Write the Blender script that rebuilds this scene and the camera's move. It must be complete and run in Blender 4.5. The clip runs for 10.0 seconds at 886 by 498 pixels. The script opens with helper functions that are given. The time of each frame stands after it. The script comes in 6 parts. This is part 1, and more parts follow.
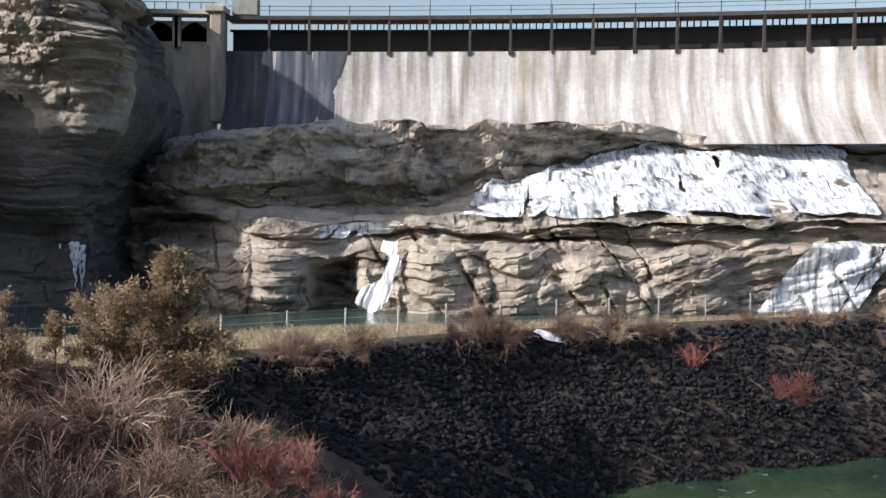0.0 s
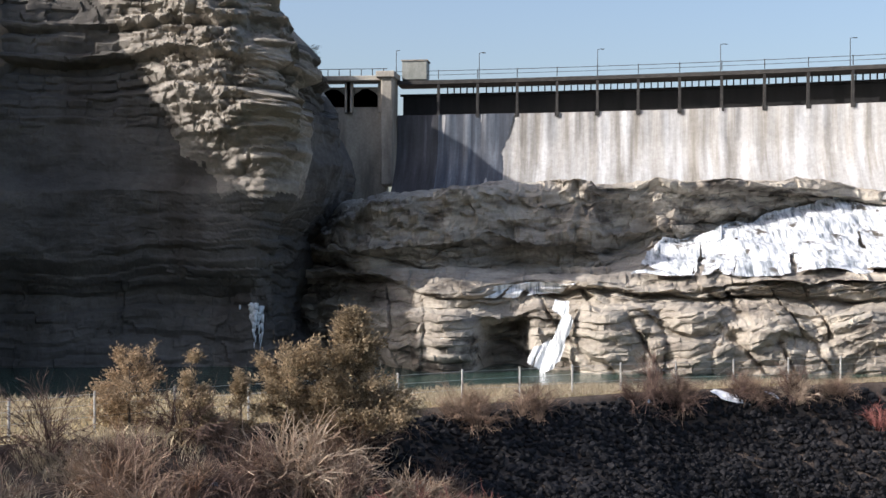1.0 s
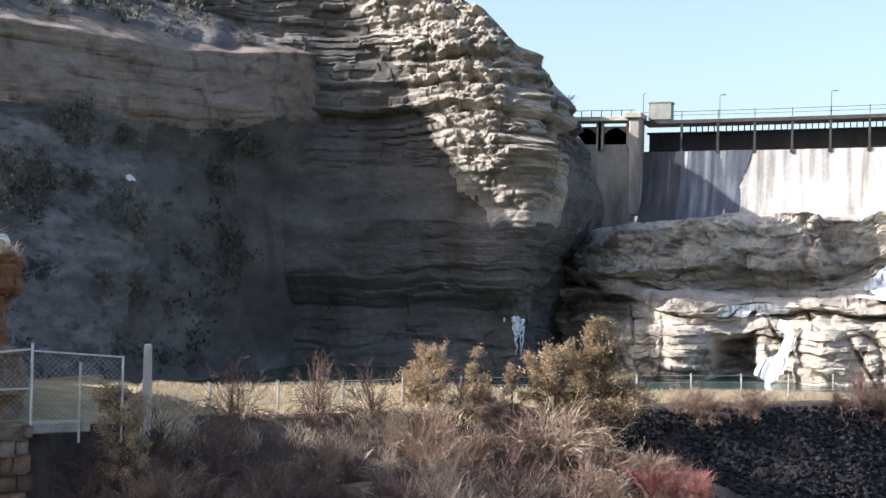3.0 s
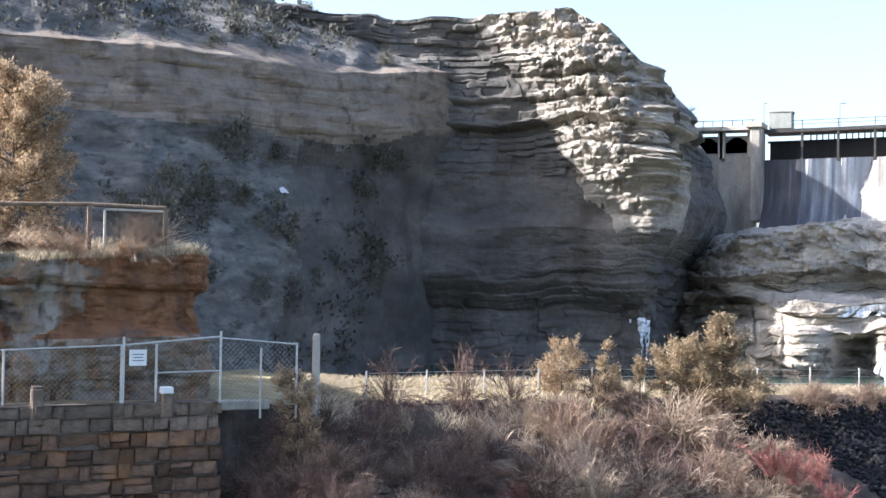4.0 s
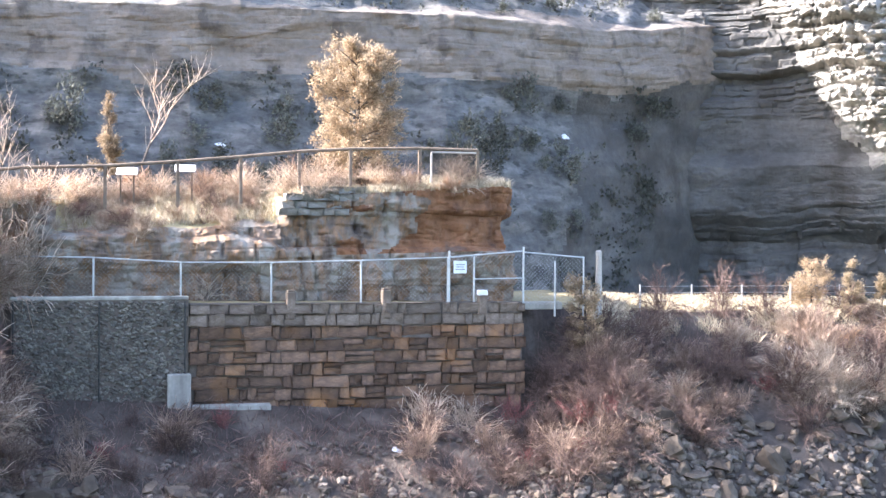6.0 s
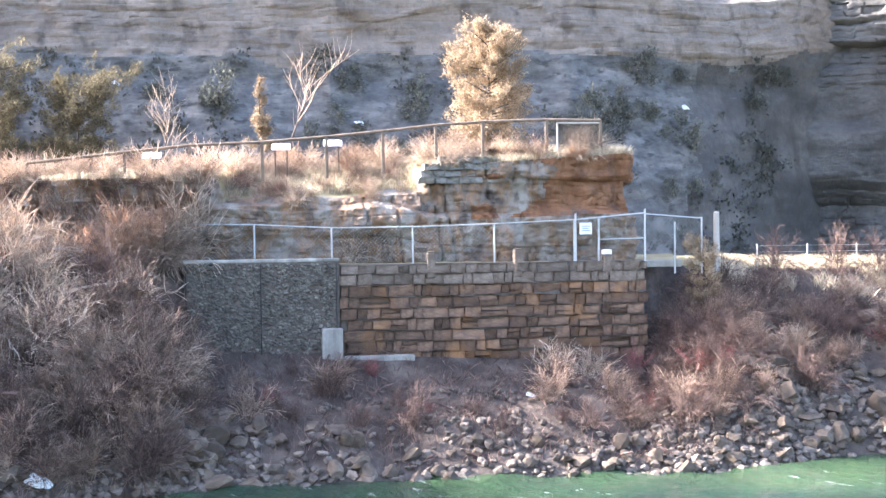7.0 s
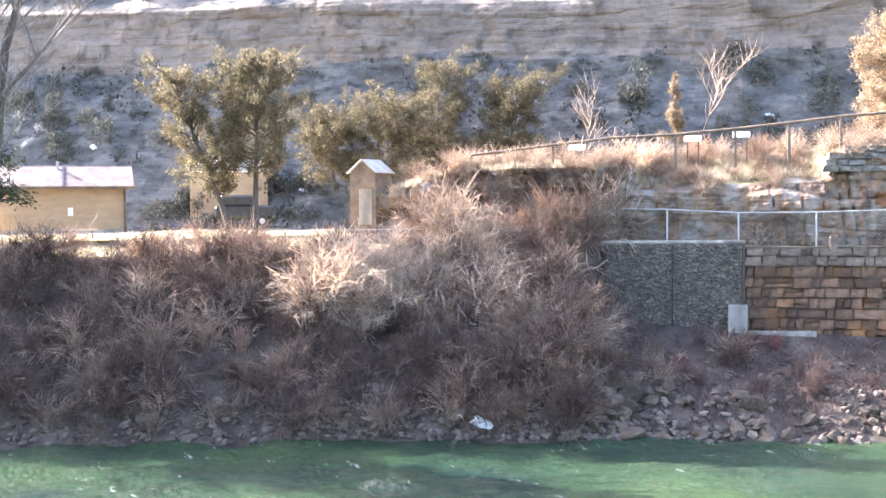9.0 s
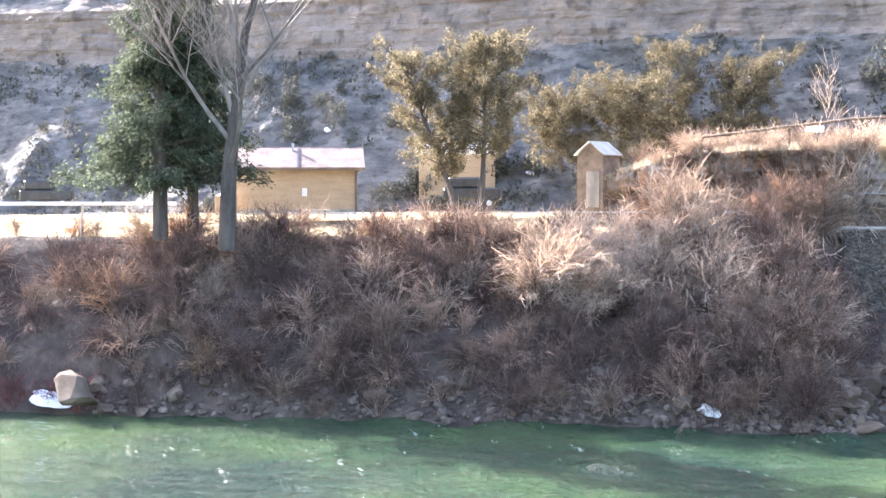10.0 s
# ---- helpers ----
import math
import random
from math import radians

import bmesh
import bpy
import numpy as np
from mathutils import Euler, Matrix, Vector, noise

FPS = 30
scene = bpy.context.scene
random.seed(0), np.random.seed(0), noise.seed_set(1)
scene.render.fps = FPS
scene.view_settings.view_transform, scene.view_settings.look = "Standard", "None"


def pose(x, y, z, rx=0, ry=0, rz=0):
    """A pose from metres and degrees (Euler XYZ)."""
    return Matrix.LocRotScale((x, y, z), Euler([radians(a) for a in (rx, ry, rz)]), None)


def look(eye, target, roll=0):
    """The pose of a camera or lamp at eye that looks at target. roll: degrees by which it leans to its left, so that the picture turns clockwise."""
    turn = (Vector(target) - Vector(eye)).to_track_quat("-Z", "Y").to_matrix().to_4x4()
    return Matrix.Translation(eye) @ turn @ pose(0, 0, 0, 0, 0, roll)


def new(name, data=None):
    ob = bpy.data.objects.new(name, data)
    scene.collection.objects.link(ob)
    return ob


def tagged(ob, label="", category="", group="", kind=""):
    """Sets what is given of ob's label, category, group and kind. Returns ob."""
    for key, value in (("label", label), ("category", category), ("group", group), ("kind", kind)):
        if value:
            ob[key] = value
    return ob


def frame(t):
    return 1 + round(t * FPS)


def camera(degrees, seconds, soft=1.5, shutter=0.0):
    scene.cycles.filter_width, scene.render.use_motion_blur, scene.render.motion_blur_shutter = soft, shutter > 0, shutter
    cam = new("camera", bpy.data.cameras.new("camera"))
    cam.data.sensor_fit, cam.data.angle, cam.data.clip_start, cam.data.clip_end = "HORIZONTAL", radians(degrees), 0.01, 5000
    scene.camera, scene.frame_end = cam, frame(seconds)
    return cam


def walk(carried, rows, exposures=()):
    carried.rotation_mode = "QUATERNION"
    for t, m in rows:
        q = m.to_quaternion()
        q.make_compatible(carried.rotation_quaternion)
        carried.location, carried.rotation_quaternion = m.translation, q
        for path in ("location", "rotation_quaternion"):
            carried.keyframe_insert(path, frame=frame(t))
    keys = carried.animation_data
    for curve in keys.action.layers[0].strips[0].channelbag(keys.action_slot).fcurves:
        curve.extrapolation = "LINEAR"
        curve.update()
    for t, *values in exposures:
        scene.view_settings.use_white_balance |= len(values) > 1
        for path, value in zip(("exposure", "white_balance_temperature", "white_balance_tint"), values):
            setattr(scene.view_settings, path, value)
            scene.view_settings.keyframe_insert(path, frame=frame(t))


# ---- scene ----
cam = camera(37.65, 10.0)
PATH = [
    (0, (9.64, 8.18, 1.74), (9.57, 48.14, -0.03), 0.90),
    (0.5, (9.54, 8.20, 1.79), (8.51, 48.19, 1.36), 0.52),
    (1, (9.20, 8.04, 1.61), (4.10, 47.72, 1.69), 0.33),
    (1.5, (9.42, 7.88, 1.70), (1.62, 47.11, 2.14), 0.07),
    (2, (10.07, 5.13, 1.75), (0.94, 44.07, 2.14), 0.15),
    (2.5, (10.94, -0.11, 1.76), (0.16, 38.41, 2.18), 0.93),
    (4, (12.90, -9.47, 0.95), (-3.12, 27.16, 1.95), 0.91),
    (4.5, (13.78, -12.13, 0.64), (-4.10, 23.64, 1.34), 0.68),
    (5, (15.52, -14.79, 0.43), (-4.65, 19.75, 0.66), 0.60),
    (5.5, (17.03, -17.51, 0.15), (-4.96, 15.91, -0.11), 0.62),
    (7, (21.19, -24.41, -0.93), (-5.03, 5.77, -2.14), -0.67),
    (7.5, (23.45, -26.17, -0.97), (-5.21, 1.68, -2.71), -1.21),
    (8, (25.45, -28.07, -1.21), (-5.24, -2.49, -3.07), -1.23),
    (8.5, (26.35, -28.89, -1.40), (-6.10, -5.55, -2.96), -1.16),
    (9, (26.58, -28.90, -1.34), (-7.73, -8.39, -2.63), -0.44),
    (9.5, (26.47, -28.82, -1.41), (-9.57, -11.51, -2.70), -0.39),
    (10, (26.22, -28.73, -1.52), (-11.11, -14.46, -3.23), 0.01),
]
walk(cam, [(t, look(eye, target, roll)) for t, eye, target, roll in PATH],
     [(0.0, 0.25, 6300, 14), (2.5, 0.85, 6250, 14), (4.5, 1.85, 5850, 13), (7.0, 2.88, 5950, 17), (10.0, 2.9, 6150, 19)])

# ---- sky and sun ----
SUN_YAW, SUN_UP = 118.0, 30.5
world = bpy.data.worlds.new("sky")
scene.world = world
world.use_nodes = True
wn = world.node_tree
sky = wn.nodes.new("ShaderNodeTexSky")
sky.sky_type, sky.sun_disc = "NISHITA", False
sky.sun_elevation, sky.sun_rotation = radians(SUN_UP), radians(-SUN_YAW)
sky.air_density, sky.dust_density = 1.0, 3.2
wn.links.new(sky.outputs[0], wn.nodes["Background"].inputs[0])
wn.nodes["Background"].inputs[1].default_value = 0.15
sun = new("sun", bpy.data.lights.new("sun", "SUN"))
sun.data.energy, sun.data.angle, sun.data.color = 5.0, radians(0.55), (1.0, 0.95, 0.87)
S_DIR = Vector((-math.sin(radians(SUN_YAW)) * math.cos(radians(SUN_UP)), math.cos(radians(SUN_YAW)) * math.cos(radians(SUN_UP)), math.sin(radians(SUN_UP))))
sun.matrix_world = look(S_DIR * 200, (0, 0, 0))


# ---- numeric helpers ----
def lattice(i, j, k, seed):
    n = (i.astype(np.int64) * 374761393 + j.astype(np.int64) * 668265263 + k.astype(np.int64) * 1274126177 + seed * 974634719) & 0xFFFFFFFF
    n = ((n ^ (n >> 13)) * 1103515245) & 0xFFFFFFFF
    n = ((n ^ (n >> 16)) * 668265263) & 0xFFFFFFFF
    return ((n ^ (n >> 15)) & 0xFFFF) / 32767.5 - 1.0


def vnoise(x, y, z, seed=0):
    x, y, z = np.broadcast_arrays(np.asarray(x, float), np.asarray(y, float), np.asarray(z, float))
    i, j, k = np.floor(x), np.floor(y), np.floor(z)
    u, v, w = x - i, y - j, z - k
    u, v, w = u * u * (3 - 2 * u), v * v * (3 - 2 * v), w * w * (3 - 2 * w)
    out = 0
    for a in (0, 1):
        for b in (0, 1):
            for c in (0, 1):
                out = out + lattice(i + a, j + b, k + c, seed) * (u if a else 1 - u) * (v if b else 1 - v) * (w if c else 1 - w)
    return out


def fbm(x, y, z, octaves=4, seed=0):
    out, amp = 0, 1.0
    for o in range(octaves):
        out = out + amp * vnoise(x * 2**o, y * 2**o, z * 2**o, seed + 17 * o)
        amp *= 0.5
    return out / 1.6


def strata(s, z, thick, seed, wobble=0.3, length=6.0):
    """Bedding: every layer stands out or back by its own amount, broken along its length by joints."""
    zz = z / thick + wobble * fbm(s / 9.0, 0 * s, z / 12.0, 3, seed)
    layer = np.floor(zz)
    block = np.floor(s / length + 3.1 * lattice(layer, 0 * layer, 0 * layer, seed + 3) + 0.25 * vnoise(s, z, 0 * s, seed + 9))
    edge = zz - layer
    soft = np.clip(edge / 0.18, 0, 1) * np.clip((1 - edge) / 0.12, 0, 1)
    return (0.65 * lattice(layer, 0 * layer, 0 * layer, seed) + 0.45 * lattice(layer, block, 0 * layer, seed + 5)) * (0.4 + 0.6 * soft) - 0.35 * (1 - soft)


def along(line, s):
    """Points on a plan polyline, s from 0 to its length, with any number of columns."""
    p = np.array(line, float)
    d = np.r_[0, np.cumsum(np.hypot(np.diff(p[:, 0]), np.diff(p[:, 1])))]
    return np.stack([np.interp(s, d, p[:, c]) for c in range(p.shape[1])], -1)


def length(line):
    p = np.array(line, float)
    return float(np.hypot(np.diff(p[:, 0]), np.diff(p[:, 1])).sum())


# ---- mesh helpers ----
def mesh_of(name, verts, faces, smooth=False):
    me = bpy.data.meshes.new(name)
    me.from_pydata(verts, [], faces)
    if smooth:
        me.polygons.foreach_set("use_smooth", [True] * len(me.polygons))
    me.update()
    return me


def sheet(name, x, y, z, material, smooth=False, keep=None):
    """A surface from a grid of places."""
    nu, nv = x.shape
    verts = np.stack([x, y, z], -1).reshape(-1, 3)
    i, j = np.meshgrid(np.arange(nu - 1), np.arange(nv - 1), indexing="ij")
    a = (i * nv + j).ravel()
    faces = np.stack([a, a + nv, a + nv + 1, a + 1], -1)
    if keep is not None:
        faces = faces[keep[:-1, :-1].ravel()]
    ob = new(name, mesh_of(name, verts.tolist(), faces.tolist(), smooth))
    ob.data.materials.append(material)
    return ob


def part(name, bm, material, parent=None, label="", smooth=False):
    me = bpy.data.meshes.new(name)
    bm.to_mesh(me)
    bm.free()
    if smooth:
        me.polygons.foreach_set("use_smooth", [True] * len(me.polygons))
    me.materials.append(material)
    ob = new(name, me)
    ob.parent = parent
    if label:
        tagged(ob, label)
    return ob


def box(bm, size, m, bevel=0.0):
    made = bmesh.ops.create_cube(bm, size=1.0, matrix=m @ Matrix.Diagonal((*size, 1)))
    if bevel:
        edges = list({e for v in made["verts"] for e in v.link_edges})
        bmesh.ops.bevel(bm, geom=edges, offset=bevel, segments=1, affect="EDGES")
    return bm


def bar(bm, a, b, r1, r2=None, sides=6):
    a, b = Vector(a), Vector(b)
    m = Matrix.Translation((a + b) / 2) @ (b - a).to_track_quat("Z", "Y").to_matrix().to_4x4()
    bmesh.ops.create_cone(bm, cap_ends=True, segments=sides, radius1=r1, radius2=r1 if r2 is None else r2, depth=(b - a).length, matrix=m)
    return bm


def empty(name, m, label, category, group="", kind=""):
    ob = new(name)
    ob.matrix_world = m
    ob.empty_display_size = 0.2
    return tagged(ob, label, category, group, kind)


# ---- materials ----
def shader(name, rough=0.8, metal=0.0, spec=0.3):
    m = bpy.data.materials.new(name)
    m.use_nodes = True
    b = m.node_tree.nodes["Principled BSDF"]
    b.inputs["Roughness"].default_value, b.inputs["Metallic"].default_value = rough, metal
    b.inputs["Specular IOR Level"].default_value = spec
    return m, m.node_tree, b


def ramp(nt, src, stops):
    r = nt.nodes.new("ShaderNodeValToRGB")
    e = r.color_ramp.elements
    while len(e) < len(stops):
        e.new(0.5)
    for el, (p, c) in zip(e, stops):
        el.position, el.color = p, (*c, 1)
    nt.links.new(src, r.inputs[0])
    return r.outputs[0]


def texture(nt, kind, scale, stretch=(1, 1, 1), detail=6.0, rough=0.6, coord="Object"):
    place = coord == "World"
    tc, mp = nt.nodes.new("ShaderNodeNewGeometry" if place else "ShaderNodeTexCoord"), nt.nodes.new("ShaderNodeMapping")
    mp.inputs["Scale"].default_value = stretch
    nt.links.new(tc.outputs["Position" if place else coord], mp.inputs[0])
    t = nt.nodes.new(kind)
    t.inputs["Scale"].default_value = scale
    if "Detail" in t.inputs:
        t.inputs["Detail"].default_value = detail
    if "Roughness" in t.inputs:
        t.inputs["Roughness"].default_value = rough
    nt.links.new(mp.outputs[0], t.inputs["Vector"])
    return t.outputs[0]


def mixed(nt, fac, a, b, how="MIX"):
    n = nt.nodes.new("ShaderNodeMix")
    n.data_type, n.blend_type = "RGBA", how
    for socket, v in ((n.inputs[0], fac), (n.inputs[6], a), (n.inputs[7], b)):
        if isinstance(v, bpy.types.NodeSocket):
            nt.links.new(v, socket)
        else:
            socket.default_value = v if isinstance(v, float) else (*v, 1)
    return n.outputs[2]


def bumped(nt, b, src, strength, dist):
    n = nt.nodes.new("ShaderNodeBump")
    n.inputs["Strength"].default_value, n.inputs["Distance"].default_value = strength, dist
    nt.links.new(src, n.inputs["Height"])
    nt.links.new(n.outputs[0], b.inputs["Normal"])


def surface(name, stops, scale=1.0, stretch=(1, 1, 1), fine=9.0, rough=0.85, metal=0.0, bump=0.5, dist=0.05, vary=0.0, spec=0.25, stain=None, stain_scale=0.2, stain_stretch=(1, 1, 1), stain_at=(0.5, 0.65), stain_coord="Object"):
    """Two scales of noise over a ramp, optional stains, optional change from piece to piece."""
    m, nt, b = shader(name, rough, metal, spec)
    big = texture(nt, "ShaderNodeTexNoise", scale, stretch)
    small = texture(nt, "ShaderNodeTexNoise", fine, (1, 1, 1), 8.0, 0.7)
    col = ramp(nt, big, stops)
    col = mixed(nt, 0.55, col, ramp(nt, small, [(0.3, (0.35, 0.35, 0.35)), (0.7, (0.68, 0.68, 0.68))]), "OVERLAY")
    if stain:
        st = texture(nt, "ShaderNodeTexNoise", stain_scale, stain_stretch, 5.0, 0.6, stain_coord)
        col = mixed(nt, ramp(nt, st, [(stain_at[0], (0, 0, 0)), (stain_at[1], (1, 1, 1))]), col, stain)
    if vary:
        oi = nt.nodes.new("ShaderNodeObjectInfo")
        hv = nt.nodes.new("ShaderNodeHueSaturation")
        mr = nt.nodes.new("ShaderNodeMapRange")
        mr.inputs["To Min"].default_value, mr.inputs["To Max"].default_value = 1 - vary, 1 + vary
        nt.links.new(oi.outputs["Random"], mr.inputs["Value"])
        nt.links.new(mr.outputs[0], hv.inputs["Value"])
        nt.links.new(col, hv.inputs["Color"])
        col = hv.outputs[0]
    nt.links.new(col, b.inputs["Base Color"])
    if bump:
        bumped(nt, b, small, bump, dist)
    return m


def island(m, low, high):
    """Vary the colour from loose piece to loose piece of a joined mesh."""
    nt = m.node_tree
    b = nt.nodes["Principled BSDF"]
    src = b.inputs["Base Color"].links[0].from_socket
    g, mr, hv = nt.nodes.new("ShaderNodeNewGeometry"), nt.nodes.new("ShaderNodeMapRange"), nt.nodes.new("ShaderNodeHueSaturation")
    mr.inputs["To Min"].default_value, mr.inputs["To Max"].default_value = low, high
    nt.links.new(g.outputs["Random Per Island"], mr.inputs["Value"])
    nt.links.new(mr.outputs[0], hv.inputs["Value"])
    nt.links.new(src, hv.inputs["Color"])
    nt.links.new(hv.outputs[0], b.inputs["Base Color"])
    return m


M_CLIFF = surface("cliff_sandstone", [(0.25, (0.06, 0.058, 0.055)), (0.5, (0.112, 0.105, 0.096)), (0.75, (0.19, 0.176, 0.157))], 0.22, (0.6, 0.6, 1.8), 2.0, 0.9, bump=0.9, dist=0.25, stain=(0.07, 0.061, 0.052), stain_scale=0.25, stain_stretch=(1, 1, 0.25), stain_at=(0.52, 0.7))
M_HILL = surface("hillside_soil", [(0.3, (0.088, 0.085, 0.08)), (0.5, (0.143, 0.137, 0.127)), (0.7, (0.235, 0.222, 0.203))], 0.45, (1, 1, 3.0), 2.2, 0.95, bump=0.8, dist=0.3, stain=(0.07, 0.069, 0.062), stain_scale=0.9, stain_stretch=(1, 1, 2.2), stain_at=(0.53, 0.66))
M_BAND = surface("pale_sandstone", [(0.25, (0.15, 0.122, 0.098)), (0.5, (0.222, 0.182, 0.146)), (0.75, (0.295, 0.248, 0.204))], 0.35, (0.8, 0.8, 2.0), 2.0, 0.9, bump=0.8, dist=0.2, stain=(0.125, 0.104, 0.086), stain_scale=0.5, stain_stretch=(1.6, 1.6, 1.2), stain_at=(0.53, 0.66))
# Both dam tones mix wet concrete with the cliff's shadow, painted in.
M_WET_SHADE = surface("wet_shaded_concrete", [(0.3, (0.02, 0.02, 0.022)), (0.6, (0.05, 0.05, 0.055)), (0.8, (0.13, 0.135, 0.15))], 1.2, (2.0, 0.3, 0.12), 4.0, 0.5, bump=0.4, dist=0.05, spec=0.4)
M_DAMP_SHADE = surface("damp_shaded_concrete", [(0.3, (0.03, 0.034, 0.042)), (0.48, (0.06, 0.069, 0.086)), (0.62, (0.12, 0.138, 0.165)), (0.75, (0.26, 0.285, 0.32))], 0.9, (1.8, 0.2, 0.08), 4.0, 0.4, bump=0.4, dist=0.05, spec=0.45)
M_LEDGE = surface("ledge_sandstone", [(0.28, (0.15, 0.13, 0.11)), (0.5, (0.37, 0.33, 0.275)), (0.72, (0.55, 0.50, 0.42))], 0.5, (0.4, 0.4, 2.4), 3.5, 0.85, bump=0.9, dist=0.18, stain=(0.09, 0.075, 0.06), stain_scale=0.3, stain_stretch=(0.7, 0.7, 2.0), stain_at=(0.55, 0.66))
M_OUTCROP = surface("rusty_sandstone", [(0.28, (0.075, 0.055, 0.044)), (0.42, (0.185, 0.138, 0.105)), (0.5, (0.29, 0.175, 0.10)), (0.56, (0.24, 0.19, 0.148)), (0.75, (0.33, 0.285, 0.235))], 0.9, (1, 1, 0.4), 4.0, 0.9, bump=1.0, dist=0.15, stain=(0.33, 0.295, 0.245), stain_scale=0.7, stain_stretch=(1, 1, 0.4), stain_at=(0.51, 0.64))
M_RUSTFACE = surface("orange_sandstone", [(0.28, (0.102, 0.053, 0.035)), (0.45, (0.230, 0.110, 0.055)), (0.6, (0.306, 0.150, 0.075)), (0.75, (0.255, 0.176, 0.130))], 0.8, (1, 1, 0.35), 4.0, 0.9, bump=1.0, dist=0.2, stain=(0.16, 0.11, 0.085), stain_scale=0.6, stain_stretch=(1, 1, 0.3), stain_at=(0.54, 0.64))
# Pale stone; on the cliff spur and cap its lightness stands for sunlight.
M_PALE_AND_LIT = surface("pale_stone_and_sunlit_spur", [(0.28, (0.16, 0.144, 0.122)), (0.5, (0.285, 0.26, 0.225)), (0.75, (0.40, 0.37, 0.325))], 0.6, (0.7, 0.7, 1.6), 3.0, 0.9, bump=0.9, dist=0.2)
M_SOIL = surface("bank_soil", [(0.3, (0.042, 0.031, 0.026)), (0.5, (0.088, 0.067, 0.054)), (0.7, (0.165, 0.13, 0.103))], 0.6, (1, 1, 1), 4.0, 0.95, bump=1.0, dist=0.15)
M_GRASS = surface("dry_grass_ground", [(0.3, (0.22, 0.17, 0.085)), (0.5, (0.35, 0.28, 0.15)), (0.7, (0.46, 0.38, 0.22))], 0.7, (1, 1, 1), 7.0, 0.95, bump=1.0, dist=0.08)
M_RIPRAP = island(surface("dark_riprap", [(0.3, (0.012, 0.012, 0.014)), (0.7, (0.03, 0.029, 0.031))], 3.0, (1, 1, 1), 12.0, 0.85, bump=0.5, dist=0.04, spec=0.15), 0.4, 1.15)
M_BOULDER = surface("bank_boulder", [(0.3, (0.062, 0.046, 0.034)), (0.5, (0.12, 0.09, 0.066)), (0.72, (0.19, 0.152, 0.114))], 0.9, (1, 1, 1), 6.0, 0.9, bump=0.8, dist=0.06, vary=0.35)
M_CONCRETE = surface("weathered_concrete", [(0.3, (0.24, 0.22, 0.19)), (0.5, (0.36, 0.33, 0.28)), (0.7, (0.46, 0.43, 0.37))], 0.6, (1, 1, 0.5), 5.0, 0.85, bump=0.4, dist=0.03, stain=(0.14, 0.125, 0.11), stain_scale=0.5, stain_stretch=(1, 1, 0.15), stain_at=(0.5, 0.7))
M_SPILL = surface("wet_spillway", [(0.26, (0.13, 0.115, 0.09)), (0.40, (0.27, 0.255, 0.23)), (0.55, (0.40, 0.395, 0.385)), (0.7, (0.54, 0.55, 0.56))], 0.8, (1.6, 0.2, 0.08), 3.0, 0.45, bump=0.6, dist=0.12, spec=0.4)
# Near-black, with the shade under walkway and arches put into the colour.
M_DARK = surface("dark_gates_with_shade", [(0.3, (0.006, 0.006, 0.0065)), (0.7, (0.018, 0.018, 0.018))], 1.0, (1, 1, 0.2), 5.0, 0.6, bump=0.3)
M_STEEL = surface("grey_painted_steel", [(0.3, (0.03, 0.029, 0.028)), (0.7, (0.065, 0.062, 0.058))], 2.0, (1, 1, 1), 9.0, 0.6, 0.1, bump=0.2, dist=0.01)


def water_material(name, shallow, deep, scale, strength, foam_glints=0.0):
    m, nt, b = shader(name, 0.07, 0, 0.5)
    b.inputs["IOR"].default_value = 1.33
    n = texture(nt, "ShaderNodeTexNoise", 0.08, (1, 1, 1), 3.0)
    col = ramp(nt, n, [(0.35, deep), (0.65, shallow)])
    # White flecks: some foam, mostly sun glints painted into the water colour.
    if foam_glints:
        f1 = texture(nt, "ShaderNodeTexNoise", 1.1, (0.45, 1.3, 1), 6.0, 0.72)
        col = mixed(nt, ramp(nt, f1, [(foam_glints, (0, 0, 0)), (foam_glints + 0.1, (1, 1, 1))]), col, (0.6, 0.64, 0.58))
    nt.links.new(col, b.inputs["Base Color"])
    w1 = texture(nt, "ShaderNodeTexNoise", scale, (0.8, 1.6, 1), 6.0, 0.65)
    bumped(nt, b, w1, strength, 0.7)
    return m


M_RIVER = water_material("green_river_water", (0.055, 0.10, 0.04), (0.012, 0.036, 0.027), 1.9, 1.0, 0.63)
M_POOL = water_material("pool_water", (0.05, 0.085, 0.065), (0.03, 0.06, 0.05), 1.4, 0.3)


def falls_material():
    m, nt, b = shader("white_falling_water", 0.5, 0, 0.4)
    n = texture(nt, "ShaderNodeTexNoise", 2.0, (1.9, 0.22, 0.2), 6.0, 0.62)
    col = ramp(nt, n, [(0.34, (0.16, 0.18, 0.19)), (0.43, (0.42, 0.45, 0.47)), (0.51, (0.70, 0.72, 0.74)), (0.62, (0.85, 0.86, 0.87))])
    thin = texture(nt, "ShaderNodeTexNoise", 0.75, (1.0, 0.5, 0.7), 7.0, 0.68)
    col = mixed(nt, ramp(nt, thin, [(0.58, (0, 0, 0)), (0.64, (1, 1, 1))]), col, (0.10, 0.088, 0.07))
    nt.links.new(col, b.inputs["Base Color"])
    bumped(nt, b, n, 0.35, 0.12)
    return m


M_FALLS = falls_material()
M_ICE = surface("pale_ice", [(0.3, (0.45, 0.52, 0.56)), (0.7, (0.72, 0.77, 0.8))], 1.0, (1, 1, 0.4), 5.0, 0.3, bump=0.4, spec=0.5)
M_SNOW = surface("old_snow", [(0.3, (0.68, 0.70, 0.74)), (0.7, (0.84, 0.85, 0.87))], 1.5, (1, 1, 1), 8.0, 0.7, bump=0.6, dist=0.03)

